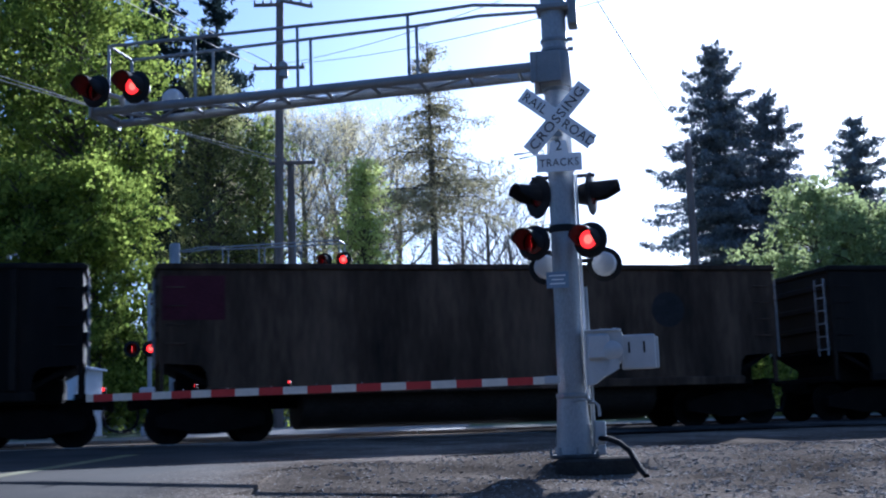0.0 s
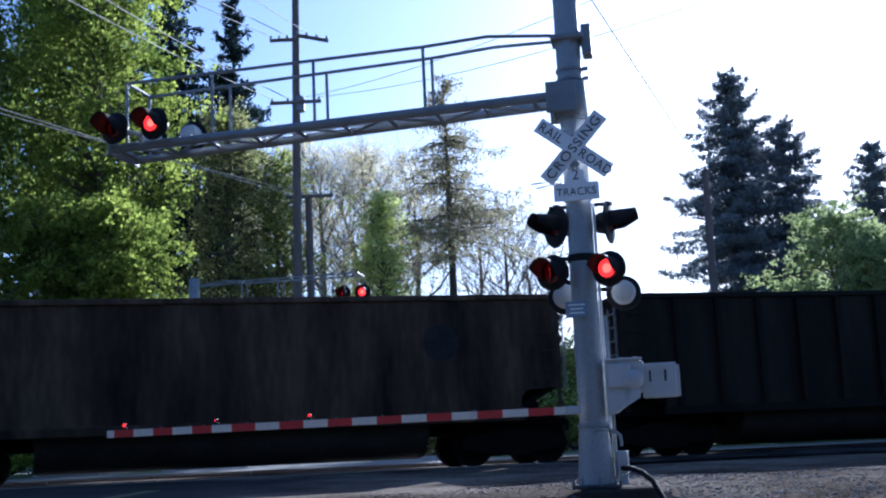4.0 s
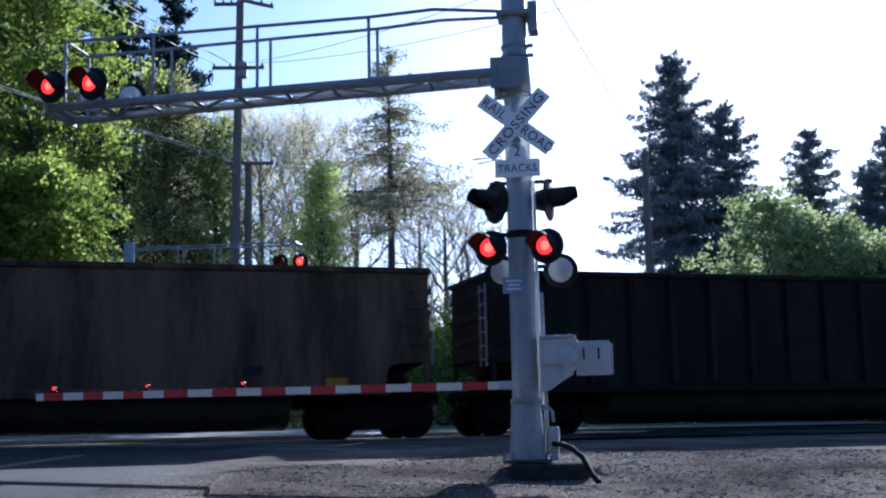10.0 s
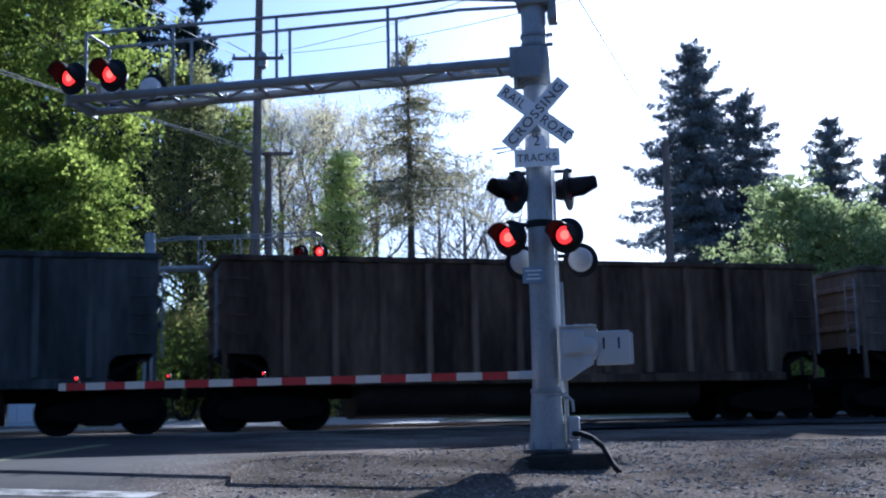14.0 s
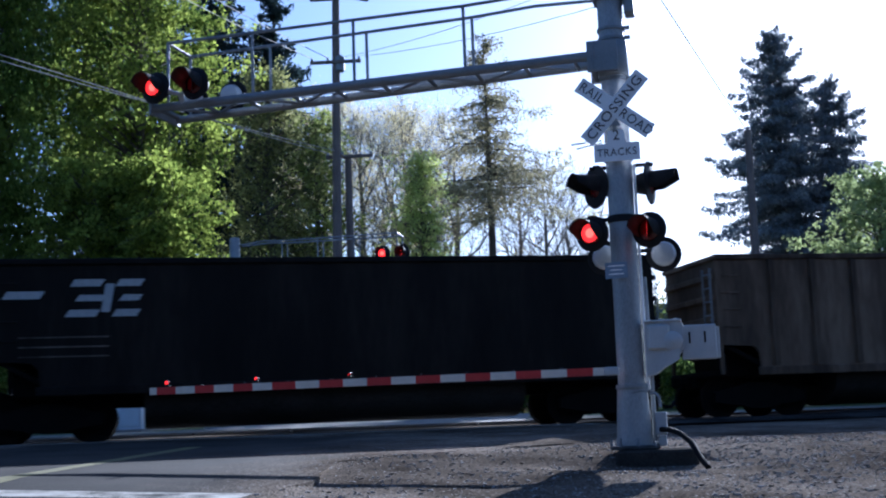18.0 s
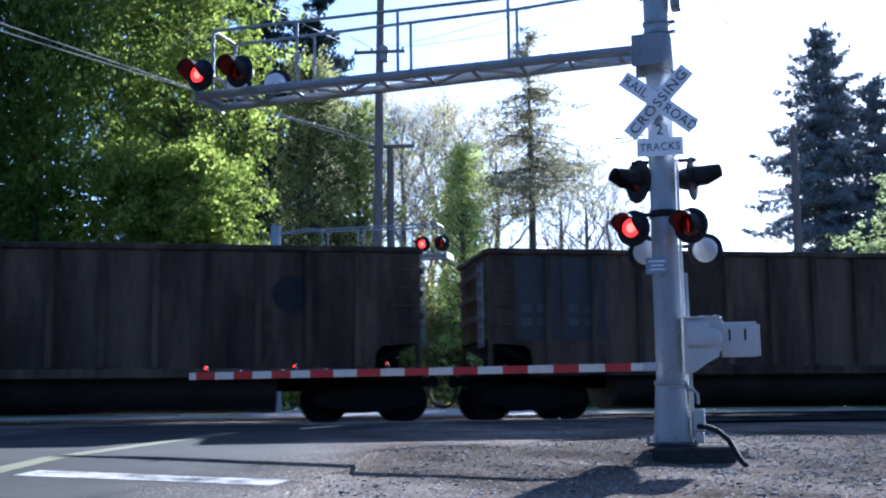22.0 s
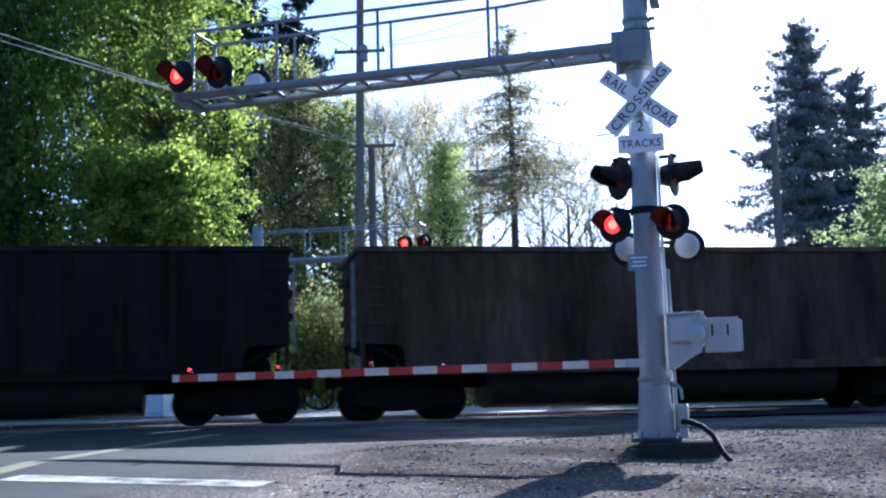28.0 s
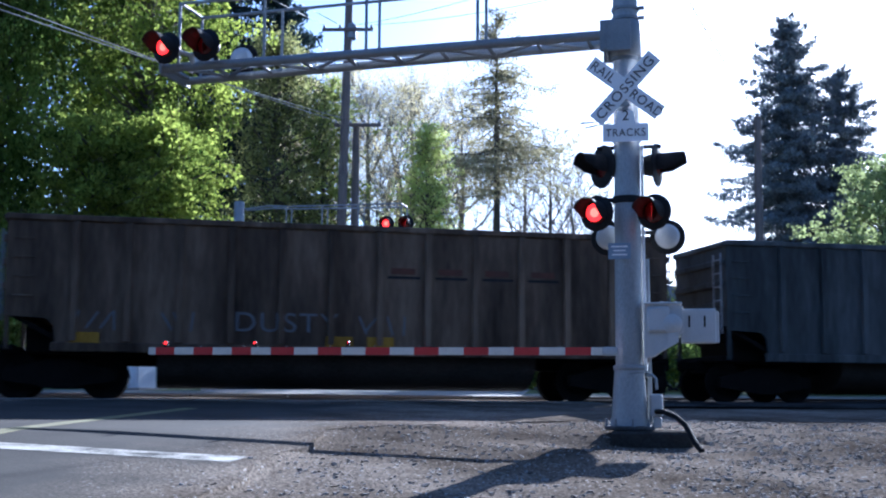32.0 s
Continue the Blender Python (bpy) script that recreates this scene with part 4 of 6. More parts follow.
# blue patch of two fields and white notices
for a in (5.15, 5.62):
    plate(CARS[40], "blue_panel", a, a + 0.42, 2.55, 3.5, PAINT_BLUE)
plate(CARS[40], "white_notice", 0.6, 1.35, 3.05, 3.42, PAINT_WHITE)
plate(CARS[40], "white_notice", 0.8, 1.2, 2.7, 2.85, PAINT_WHITE)
for x in (-4.28, -3.52):
    notice = plate(CARS[39], "white_notice", x, x + 0.56, 2.72, 3.02, PAINT_WHITE)
    for dx in (0.14, 0.4):
        part("text_bar", Build().box(((x + dx) * MARK, -HALF_W - 0.016, 2.87), (0.15, 0.006, 0.19)), MARK_DARK, notice)
text_bars(CARS[39], -4.1, 2.6, [(0.16, 0.4, 0.2)], PAINT_BLACK, 0.14)
for x in (1.9, 2.6):
    plate(CARS[40], "data_plate", x, x + 0.5, 1.35, 1.6, MARK_DARK)
# black squares with plain white blocks in place of a company's letters
for i in range(4):
    sq = plate(CARS[30], "letter_square", 2.55 + 0.82 * i, 3.23 + 0.82 * i, 2.98, 3.62, PAINT_BLACK)
    c = 2.89 + 0.82 * i
    for dx, w in ((-0.14, 0.11), (0.10, 0.11)):
        part("white_block", Build().box((c + dx, -HALF_W - 0.016, 3.30), (w, 0.006, 0.44)), PAINT_WHITE, sq)
    part("white_block", Build().box((c - 0.02, -HALF_W - 0.018, 3.30), (0.2, 0.006, 0.10)), PAINT_WHITE, sq)
end_panel(CARS[30], True, PAINT_BLACK, 1.2, 2.0, 3.64, "black panel at the end of the side")
plate(CARS[30], "yellow_bar", 5.85, 6.6, 3.05, 3.18, PAINT_YELLOW, 0.02)
text_bars(CARS[30], 5.9, 2.85, [(0.6,), (0.5,)], PAINT_WHITE, 0.07, 0.13)
# a black car with white bars and two rows of white writing
text_bars(CARS[11], -4.65, 2.78, [(0.2, 0.2, 0.12, 0.2, 0.2), (0.2, 0.2, 0.2, 0.2, 0.2)], PAINT_WHITE, 0.22, 0.36)
plate(CARS[11], "white_bar", -4.02, -3.86, 1.1, 3.62, PAINT_WHITE, 0.085)
plate(CARS[11], "white_bar", 3.95, 4.11, 1.1, 3.62, PAINT_WHITE, 0.085)
end_panel(CARS[11], False, PAINT_RUST, 1.0, 2.6, 3.4, "small faded orange panel at the end of the side")
# a dark car with a large white emblem of plain strokes
for x, w, z, hh in ((-7.0, 0.75, 3.05, 0.16), (-5.65, 0.62, 3.30, 0.15), (-5.55, 0.55, 2.98, 0.13), (-5.75, 0.62, 2.66, 0.15), (-5.02, 0.18, 2.98, 0.60), (-4.72, 0.5, 3.30, 0.15), (-4.66, 0.4, 2.98, 0.13), (-4.80, 0.5, 2.66, 0.15)):
    part("emblem_stroke", Build().slab([(-w / 2 - 0.05, -hh / 2), (w / 2 - 0.05, -hh / 2), (w / 2 + 0.05, hh / 2), (-w / 2 + 0.05, hh / 2)], -HALF_W - 0.012, -HALF_W), PAINT_WHITE, CARS[24], "", Matrix.Translation((x + w / 2, 0, z)))
for z in (2.15, 1.95, 1.75):
    plate(CARS[24], "faded_line", -6.3, -4.6, z, z + 0.03, CAR_GREY)
# scrawled paint low on one car, as plain strokes, and yellow marks
SCRAWL = material("pale_spray_paint", [(0.085, 0.092, 0.105), (0.15, 0.16, 0.178)], 0.7, 0, 6, 40, 0)
for i in range(26):
    x = -5.9 + i * 0.30 + 0.1 * rng_marks.uniform(-1, 1)
    if 8 < i < 20 or i > 23 or 3 < i < 6:
        continue
    part("paint_stroke", Build().box((0, 0, 0), (0.045, 0.006, 0.42)), SCRAWL, CARS[43], "", Matrix.Translation((x, -HALF_W - 0.006, 1.62)) @ Matrix.Rotation(rng_marks.uniform(-0.7, 0.7), 4, "Y"))
for x in (-5.6, -0.6, 0.25):
    plate(CARS[43], "yellow_mark", x, x + 0.55, 1.14, 1.36, PAINT_YELLOW, 0.09)
for k in (40, 42, 39, 7, 13):
    plate(CARS[k], "yellow_mark", 4.6, 5.05, 1.14, 1.34, PAINT_YELLOW, 0.09)
    plate(CARS[k], "data_plate", 2.9, 3.3, 1.4, 1.62, MARK_DARK, 0.02)


# ---------------------------------------------------------------- trees
rng = np.random.default_rng(7)


def leaf_quads(centres, size, droop=0.0, spread=1.0):
    """Small leaf clumps: one bent quad round each centre."""
    n = len(centres)
    a = rng.normal(size=(n, 3))
    a /= np.linalg.norm(a, axis=1, keepdims=True)
    b = rng.normal(size=(n, 3))
    b -= (a * b).sum(1, keepdims=True) * a
    b /= np.linalg.norm(b, axis=1, keepdims=True)
    if droop:
        a[:, 2] -= droop
        a /= np.linalg.norm(a, axis=1, keepdims=True)
        b -= (a * b).sum(1, keepdims=True) * a
        b /= np.linalg.norm(b, axis=1, keepdims=True)
    s = size * rng.uniform(0.6, 1.4, (n, 1))
    w = s * rng.uniform(0.45, 0.8, (n, 1)) * spread
    return np.stack([centres - a * s, centres - b * w, centres + a * s, centres + b * w], 1)


def limb(b, p, d, length, r, depth, tips, spread=0.6, up=0.15, kids=4):
    """A limb with its twigs; ends are gathered in tips."""
    p, d = Vector(p), Vector(d).normalized()
    pts, rs = [p], [r]
    for i in range(3):
        d = (d + Vector(rng.normal(size=3)) * 0.13 + Vector((0, 0, up * 0.3))).normalized()
        pts.append(pts[-1] + d * length / 3)
        rs.append(r * (1 - 0.22 * (i + 1)))
    b.tube(pts, rs, 5 if depth > 1 else 3, caps=False)
    if depth == 0:
        tips.append(pts[-1])
        tips.append(pts[-2])
        return
    for k in range(kids):
        q = pts[1 + k % 3]
        nd = (d + Vector(rng.normal(size=3)) * spread + Vector((0, 0, up))).normalized()
        limb(b, q, nd, length * rng.uniform(0.5, 0.75), max(0.012, rs[1 + k % 3] * 0.6), depth - 1, tips, spread, up, kids)
    tips.append(pts[-1])


def broadleaf(name, x, y, height, width, leaf, bark, label, count, size, bare, depth, spread, fill, limbs, thick):
    """A slender tree with many fine limbs and a thin scatter of buds."""
    base = Vector((x, y, ground_z(x, y) - 0.1))
    tree = thing(name, Matrix.Translation(base), label, "tree", "trees beyond the tracks")
    b, tips = Build(), []
    lean = Vector((rng.normal() * 0.03, rng.normal() * 0.03, 1))
    tr = height * 0.016 + 0.05
    pts = [Vector((0, 0, 0)) + lean * (height * 0.85 * i / 6) + Vector((rng.normal(), rng.normal(), 0)) * 0.008 * height * (i > 0) for i in range(7)]
    b.tube(pts, [tr * (1.25 if i == 0 else 1 - 0.162 * i) for i in range(7)], 8)
    k = limbs
    for i in range(k):
        f = bare + (1 - bare) * (i + rng.uniform(0, 0.8)) / k
        z = f * 6 * 0.95
        j = min(int(z), 5)
        q = pts[j].lerp(pts[j + 1], z - j)
        a = i * 2.4 + rng.uniform(-0.4, 0.4)
        reach = width * (0.30 + 0.45 * math.sin(math.pi * min(1, (f - bare) / (1 - bare) * 0.85 + 0.12)))
        limb(b, q, (math.cos(a), math.sin(a), 0.55 + 0.5 * f), reach * 0.62, tr * thick * (1.1 - f), depth - 1, tips, spread)
    part("trunk", b, bark, tree)
    tips = np.array([tuple(t) for t in tips])
    if count:
        pick = tips[rng.integers(0, len(tips), count)]
        puff = rng.normal(size=(count, 3)) * np.array([fill, fill, fill * 0.7]) * width * 0.075
        c = pick + puff
        quads = leaf_quads(c[c[:, 2] > 0.3], size)
        part("crown", quad_mesh("crown", quads, leaf), parent=tree)
    return tree


def leafy(name, x, y, height, width, leaf, bark, label, clumps=150, per=230, size=0.085, bare=0.10, droop=0.4, ragged=0.5, cone=False, puff=0.55, core=1.0):
    """A leafy tree: trunk, boughs, and separate clumps of leaves on them, ragged in outline and open between."""
    base = Vector((x, y, ground_z(x, y) - 0.1))
    tree = thing(name, Matrix.Translation(base), label, "tree", "trees beyond the tracks")
    b = Build()
    tr = height * 0.013 + 0.05
    pts = [Vector((0, 0, height * 0.94 * i / 6)) + Vector((rng.normal(), rng.normal(), 0)) * 0.007 * height * (i > 0) for i in range(7)]
    b.tube(pts, [tr * (1.25 if i == 0 else 1 - 0.145 * i) for i in range(7)], 8)

    def stem(f):
        z = max(0.0, min(5.999, f * 6))
        return pts[int(z)].lerp(pts[int(z) + 1], z - int(z))

    seed_ = Vector((x, y, 0)) * 0.37
    sprays, inner, counts = [], [], []
    for i in range(clumps):
        g = (i + rng.uniform()) / clumps
        f = bare + (1.02 - bare) * g
        prof = (1 - g) ** 0.9 * 0.95 + 0.08 if cone else math.sin(math.pi * min(0.97, 0.2 + 0.76 * g)) ** 0.6
        a = i * 2.39996 + rng.normal() * 0.25
        lump = max(0.25, 1 + 2 * ragged * noise.noise(Vector((math.cos(a) * 1.2, math.sin(a) * 1.2, f * height * 0.28)) + seed_))
        r = width / 2 * prof * lump * rng.uniform(0.25, 1.0) ** 0.5
        c = stem(f) + Vector((math.cos(a) * r, math.sin(a) * r, rng.normal() * 0.15))
        q = stem(max(0.04, f - 0.035 - 0.25 * r / height))
        mid = q.lerp(c, 0.55) + Vector((0, 0, 0.10 * r))
        b.tube([q, mid, c], [tr * 0.28 * (1.2 - g), 0.035, 0.012], 4, caps=False)
        for _ in range(3):
            b.tube([mid.lerp(c, rng.uniform(0.2, 0.9)), c + Vector(rng.normal(size=3)) * puff * 0.9], [0.016, 0.005], 3, caps=False)
        big = rng.uniform(0.6, 1.35)
        for _ in range(7):
            sprays.append(np.array(c) + rng.normal(size=3) * np.array([puff, puff, puff * 0.62]) * big)
            counts.append(int(per / 7 * big))
        inner.append(np.array(c) * np.array([0.72, 0.72, 1]) - np.array([0, 0, 0.25]))
    part("trunk", b, bark, tree)
    centres = np.repeat(np.array(sprays), counts, axis=0)
    n = len(centres)
    off = rng.normal(size=(n, 3)) * np.array([0.20, 0.20, 0.12]) * puff * 1.7
    off[:, 2] -= np.abs(rng.normal(size=n)) * droop * puff
    dark = np.repeat(np.array(inner), int(9 * core), axis=0)
    dark = dark + rng.normal(size=dark.shape) * puff * 0.55
    quads = np.concatenate([leaf_quads(centres + off, size, droop), leaf_quads(dark, size * 2.6, droop)])
    part("crown", quad_mesh("crown", quads[quads[:, :, 2].min(1) > 0.15], leaf), parent=tree)
    return tree


def fir(name, x, y, height, width, leaf, label, tiers=34, sparse=0.0, base_gap=0.06, size=0.20, dense=38, shape=0.92, hang=0.10):
    """A conifer: a straight trunk, drooping boughs, and needle sprays along them."""
    base = Vector((x, y, ground_z(x, y) - 0.1))
    tree = thing(name, Matrix.Translation(base), label, "tree", "trees beyond the tracks")
    b = Build()
    tr = height * 0.011 + 0.06
    b.tube([(0, 0, 0), (0.05, 0, height * 0.5), (0, 0.04, height)], [tr, tr * 0.6, 0.02], 8)
    cs = []
    for i in range(tiers):
        f = base_gap + (1 - base_gap) * i / tiers
        z = height * f
        step = 0.3 * height / tiers
        r = width / 2 * ((1 - f) ** shape) * rng.uniform(0.72, 1.15) + 0.2
        for k in range(9):
            if rng.uniform() < sparse:
                continue
            a = k * 0.7 + i * 2.1 + rng.uniform(-0.3, 0.3)
            rr = r * rng.uniform(0.62, 1.10)
            z = height * f + rng.normal() * step
            rise = 0.35 if f > 0.85 else 0.0
            tip = Vector((math.cos(a) * rr, math.sin(a) * rr, z - rr * rng.uniform(0.10, 0.38) + rise * rr))
            mid = Vector((math.cos(a) * rr * 0.5, math.sin(a) * rr * 0.5, z - rr * 0.05))
            b.tube([(0, 0, z), mid, tip], [0.035, 0.025, 0.008], 3, caps=False)
            n = int(10 + rr * dense)
            t = rng.uniform(0.05, 1.02, n)[:, None]
            line = np.array(mid) * (2 * t * (1 - t)) + np.array(tip) * t * t + np.array((0, 0, z)) * (1 - t) ** 2
            fan = rng.uniform(-1, 1, (n, 1)) * 0.34 * rr * (1.08 - t) ** 0.8 * np.minimum(1, t * 3 + 0.25)
            line = line + fan * np.array([[-math.sin(a), math.cos(a), 0.0]])
            line[:, 2] += (0.14 * rr * t ** 3)[:, 0] - np.abs(fan[:, 0]) * 0.22
            jit = rng.normal(size=(n, 3)) * np.array([0.09, 0.09, 0.07])
            jit[:, 2] -= np.abs(rng.normal(size=n)) * hang
            cs.append(line + jit)
    part("trunk", b, BARK, tree)
    c = np.concatenate(cs)
    part("crown", quad_mesh("crown", leaf_quads(c, size, 0.5, 0.55), leaf), parent=tree)
    return tree


def bush(name, x, y, height, width, leaf, label, count=2500, size=0.13):
    base = Vector((x, y, ground_z(x, y) - 0.05))
    sh = thing(name, Matrix.Translation(base), label, "bush", "bushes beyond the tracks")
    b, tips = Build(), []
    for i in range(7):
        a = i * 0.9 + rng.uniform(0, 0.5)
        limb(b, (math.cos(a) * 0.15, math.sin(a) * 0.15, 0), (math.cos(a) * width / height * 0.6, math.sin(a) * width / height * 0.6, 1), height * 0.55, 0.035, 1, tips, 0.7, 0.2, 5)
    part("woody_base", b, BARK, sh)
    tips = np.array([tuple(t) for t in tips])
    c = tips[rng.integers(0, len(tips), count)] * np.array([1, 1, 0.9]) + rng.normal(size=(count, 3)) * np.array([width * 0.12, width * 0.12, height * 0.12])
    c = c[c[:, 2] > 0.05]
    part("crown", quad_mesh("crown", leaf_quads(c, size), leaf), parent=sh)
    return sh


def polar(az, dist):
    return math.sin(radians(az)) * dist, math.cos(radians(az)) * dist


# tall spring-green trees, the outer ones dark and weeping
for az, dist, h, w, leaf, clumps, droop, low in ((-30.0, 47, 23, 9.0, LEAF_DARK, 190, 0.9, 0.06), (-26.4, 50, 25, 7.0, LEAF_DARK, 190, 1.5, 0.06), (-23.1, 48, 24, 4.2, LEAF_DEEP, 140, 1.7, 0.10), (-18.9, 55, 26, 4.4, LEAF_DARK, 120, 1.2, 0.40),
                                                 (-16.5, 50, 23.5, 6.6, LEAF_SPRING, 180, 0.6, 0.40), (-19.0, 45, 9.8, 4.0, LEAF_SPRING, 100, 0.2, 0.05), (-15.8, 45, 10.2, 4.8, LEAF_SPRING, 120, 0.2, 0.05)):
    x, y = polar(az, dist)
    leafy("broadleaf_tree", x, y, h, w, leaf, BARK, "tall broadleaf tree in fresh green spring leaf" if leaf is LEAF_SPRING else "tall broadleaf tree with deep green foliage", clumps, 380 if droop > 1.4 else 250, 0.082, low, droop, core=1.6 if droop > 1.4 else 0.7)
x, y = polar(-10.7, 58)
leafy("broadleaf_tree", x, y, 17.9, 5.0, LEAF_DULL, BARK, "upright tree with dense dull green foliage", 170, 130, 0.075, 0.10, 0.5, 0.6, False, 0.46, 0.5)
x, y = polar(-8.3, 60)
leafy("broadleaf_tree", x, y, 16.2, 4.2, LEAF_THIN, BARK, "upright yellow-green tree with thin foliage", 110, 130, 0.07, 0.14, 0.3)
x, y = polar(-3.35, 50)
leafy("broadleaf_tree", x, y, 11.6, 4.3, LEAF_BRIGHT, BARK, "slim tree in bright yellow-green new leaf", 150, 120, 0.058, 0.04, 0.1, 0.4, True, 0.40, 0.3)
for az, dist, h, w, c in ((-7.8, 66, 20, 6, 8000), (-6.2, 64, 18.6, 6.0, 8000), (-5.2, 70, 20.5, 6.5, 7000), (-4.2, 66, 19.6, 6.5, 6500), (-2.9, 68, 20.0, 6.0, 4500), (-1.7, 66, 18.5, 6.0, 2400), (0.9, 70, 16.5, 6, 900), (2.3, 66, 15.5, 6, 400), (3.5, 68, 14.5, 6, 250), (4.6, 70, 12.5, 5, 150)):
    x, y = polar(az, dist)
    broadleaf("bare_tree", x, y, h, w, LEAF_BUD, GREY_BARK, "slender tree still bare with brownish buds", int(c * 1.5), 0.05, 0.30, 4, 0.36, 0.9, 17, 0.5)
x, y = polar(-0.15, 58)
fir("sparse_fir", x, y, 18.8, 20.0, NEEDLE_PALE, "tall thin fir with sparse drooping boughs", 18, 0.42, 0.54, 0.09, 80, 0.85, 0.26)
for az, dist, h, w in ((-16.6, 74, 33, 21), (-13.3, 72, 32, 21), (-10.3, 74, 29.6, 16)):
    x, y = polar(az, dist)
    fir("dark_fir", x, y, h, w, NEEDLE_DARK, "tall dark fir with drooping boughs", 26, 0.30, 0.36, 0.20, 48, hang=0.22)
x, y = polar(13.5, 108)
fir("large_fir", x, y, 33.6, 25.5, NEEDLE_HAZED, "large fir with drooping boughs, glare haze put into its bluish needles", 33, 0.12, 0.03, 0.20, 74, 0.74, 0.26)
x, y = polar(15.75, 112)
fir("large_fir", x, y, 29.4, 24.5, NEEDLE_HAZED, "large fir with drooping boughs, glare haze put into its bluish needles", 30, 0.12, 0.03, 0.20, 74, 0.74, 0.26)
for az, dist, h, w in ((19.45, 85, 19.8, 15), (23.1, 88, 20.4, 16), (24.8, 85, 18.5, 15), (22.0, 90, 18.4, 15)):
    x, y = polar(az, dist)
    fir("far_fir", x, y, h, w * 1.2, NEEDLE_GREY_HAZED, "fir standing behind the bushes, haze put into its grey needles", 27, 0.10, 0.06, 0.18, 60, 0.78, 0.14)
for az, dist, h, w in ((17.5, 52, 9.8, 5.6), (19.9, 50, 8.4, 5.6), (22.4, 48, 7.2, 5.6), (25.5, 50, 7.6, 6.4)):
    x, y = polar(az, dist)
    leafy("broadleaf_tree", x, y, h, w, LEAF_PALE, BARK, "rounded pale green tree in young leaf", 130, 200, 0.07, 0.06, 0.2, 0.35, False, 0.45)
# unseen firs added behind the camera to hold back sky fill light
sky_block_master = None
for k in range(15):
    az, dist = 92 + 12.6 * k, 30 + 7 * math.sin(k * 2.3)
    x, y = polar(az, dist)
    if sky_block_master is None:
        sky_block_master = fir("roadside_fir", x, y, 24, 17, NEEDLE_DARK, "unseen tall fir added behind the camera to cut sky light", 22, 0.05, 0.05, 0.55, 9)
    else:
        copy_thing(sky_block_master, Matrix.Translation((x, y, ground_z(x, y) - 0.1)) @ Matrix.Rotation(k * 1.7, 4, "Z"))
for i in range(26):
    az = -30 + i * 2.35 + rng.uniform(-0.6, 0.6)
    x, y = polar(az, rng.uniform(44, 48))
    if abs(x - road_x(y)) < 5.5:
        continue
    leaf = (LEAF_BRIGHT, LEAF_SPRING, LEAF_DARK)[i % 3]
    bush("bush", x, y, rng.uniform(2.6, 4.6), rng.uniform(3.0, 4.2), leaf, "leafy green roadside bush beyond the tracks", 6000, 0.075)

# brush that closes the view past the end of the far road
for i in range(15):
    x, y = polar(-13 + i * 1.35 + rng.uniform(-0.3, 0.3), rng.uniform(50, 55))
    leaf = (LEAF_SPRING, LEAF_OLIVE, LEAF_OLIVE, LEAF_BRIGHT)[i % 4]
    bush("bush", x, y, rng.uniform(5.0, 6.4), rng.uniform(3.4, 4.4), leaf, "tall olive and yellow-green brush beyond the road", 8000, 0.085)

# distant wooded ridge
ridge, cols = Build(), 90
vs = []
for j in range(3):
    for i in range(cols):
        a = radians(-60 + 120 * i / (cols - 1))
        d = (700, 850, 1300)[j]
        hgt = (0, 78 + 14 * noise.noise(Vector((i * 0.14, 0, 0))) + 6 * noise.noise(Vector((i * 0.9, 4, 0))), 0)[j]
        vs.append((math.sin(a) * d, math.cos(a) * d, 2 + hgt))
ridge.add(vs, [(j * cols + i, j * cols + i + 1, (j + 1) * cols + i + 1, (j + 1) * cols + i) for j in range(2) for i in range(cols - 1)])
thing("backdrop", Matrix(), "distant wooded hill on the horizon", "hill", kind="structure", data=ridge.mesh("backdrop", HILL))

# ---------------------------------------------------------------- crossing signals
MAST = Vector((1.75, 16.5, 0))
MAST_Z = ground_z(1.75, 16.5) + 0.02
ARM_EXTRA = -3.3                                # the cantilever stands a little further round than the gate
ARM_DEG = -9.5                                  # the signal's own x runs along its arm


def turned(rx=0, ry=0, rz=0):
    return pose(0, 0, 0, rx, ry, rz)


def text_mesh(name, body, size, material_, squeeze=1.0):
    cu = bpy.data.curves.new(name, "FONT")
    cu.body, cu.size, cu.extrude = body, size, 0.002
    cu.align_x, cu.align_y = "CENTER", "CENTER"
    cu.space_character = 1.12
    ob = bpy.data.objects.new(name, cu)
    scene.collection.objects.link(ob)
    me = bpy.data.meshes.new_from_object(ob.evaluated_get(bpy.context.evaluated_depsgraph_get()))
    me.name = name
    bpy.data.objects.remove(ob)
    bpy.data.curves.remove(cu)
    me.materials.clear()
    me.materials.append(material_)
    me.transform(Matrix.Diagonal((squeeze, 1, 1, 1)))
    return me


FACE = turned(90, 0, 0)                         # lays a flat x-y shape upright, facing -y


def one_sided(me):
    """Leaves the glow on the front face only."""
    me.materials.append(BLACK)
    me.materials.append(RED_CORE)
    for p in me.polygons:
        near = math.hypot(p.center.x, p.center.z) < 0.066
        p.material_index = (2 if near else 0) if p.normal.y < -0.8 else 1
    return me


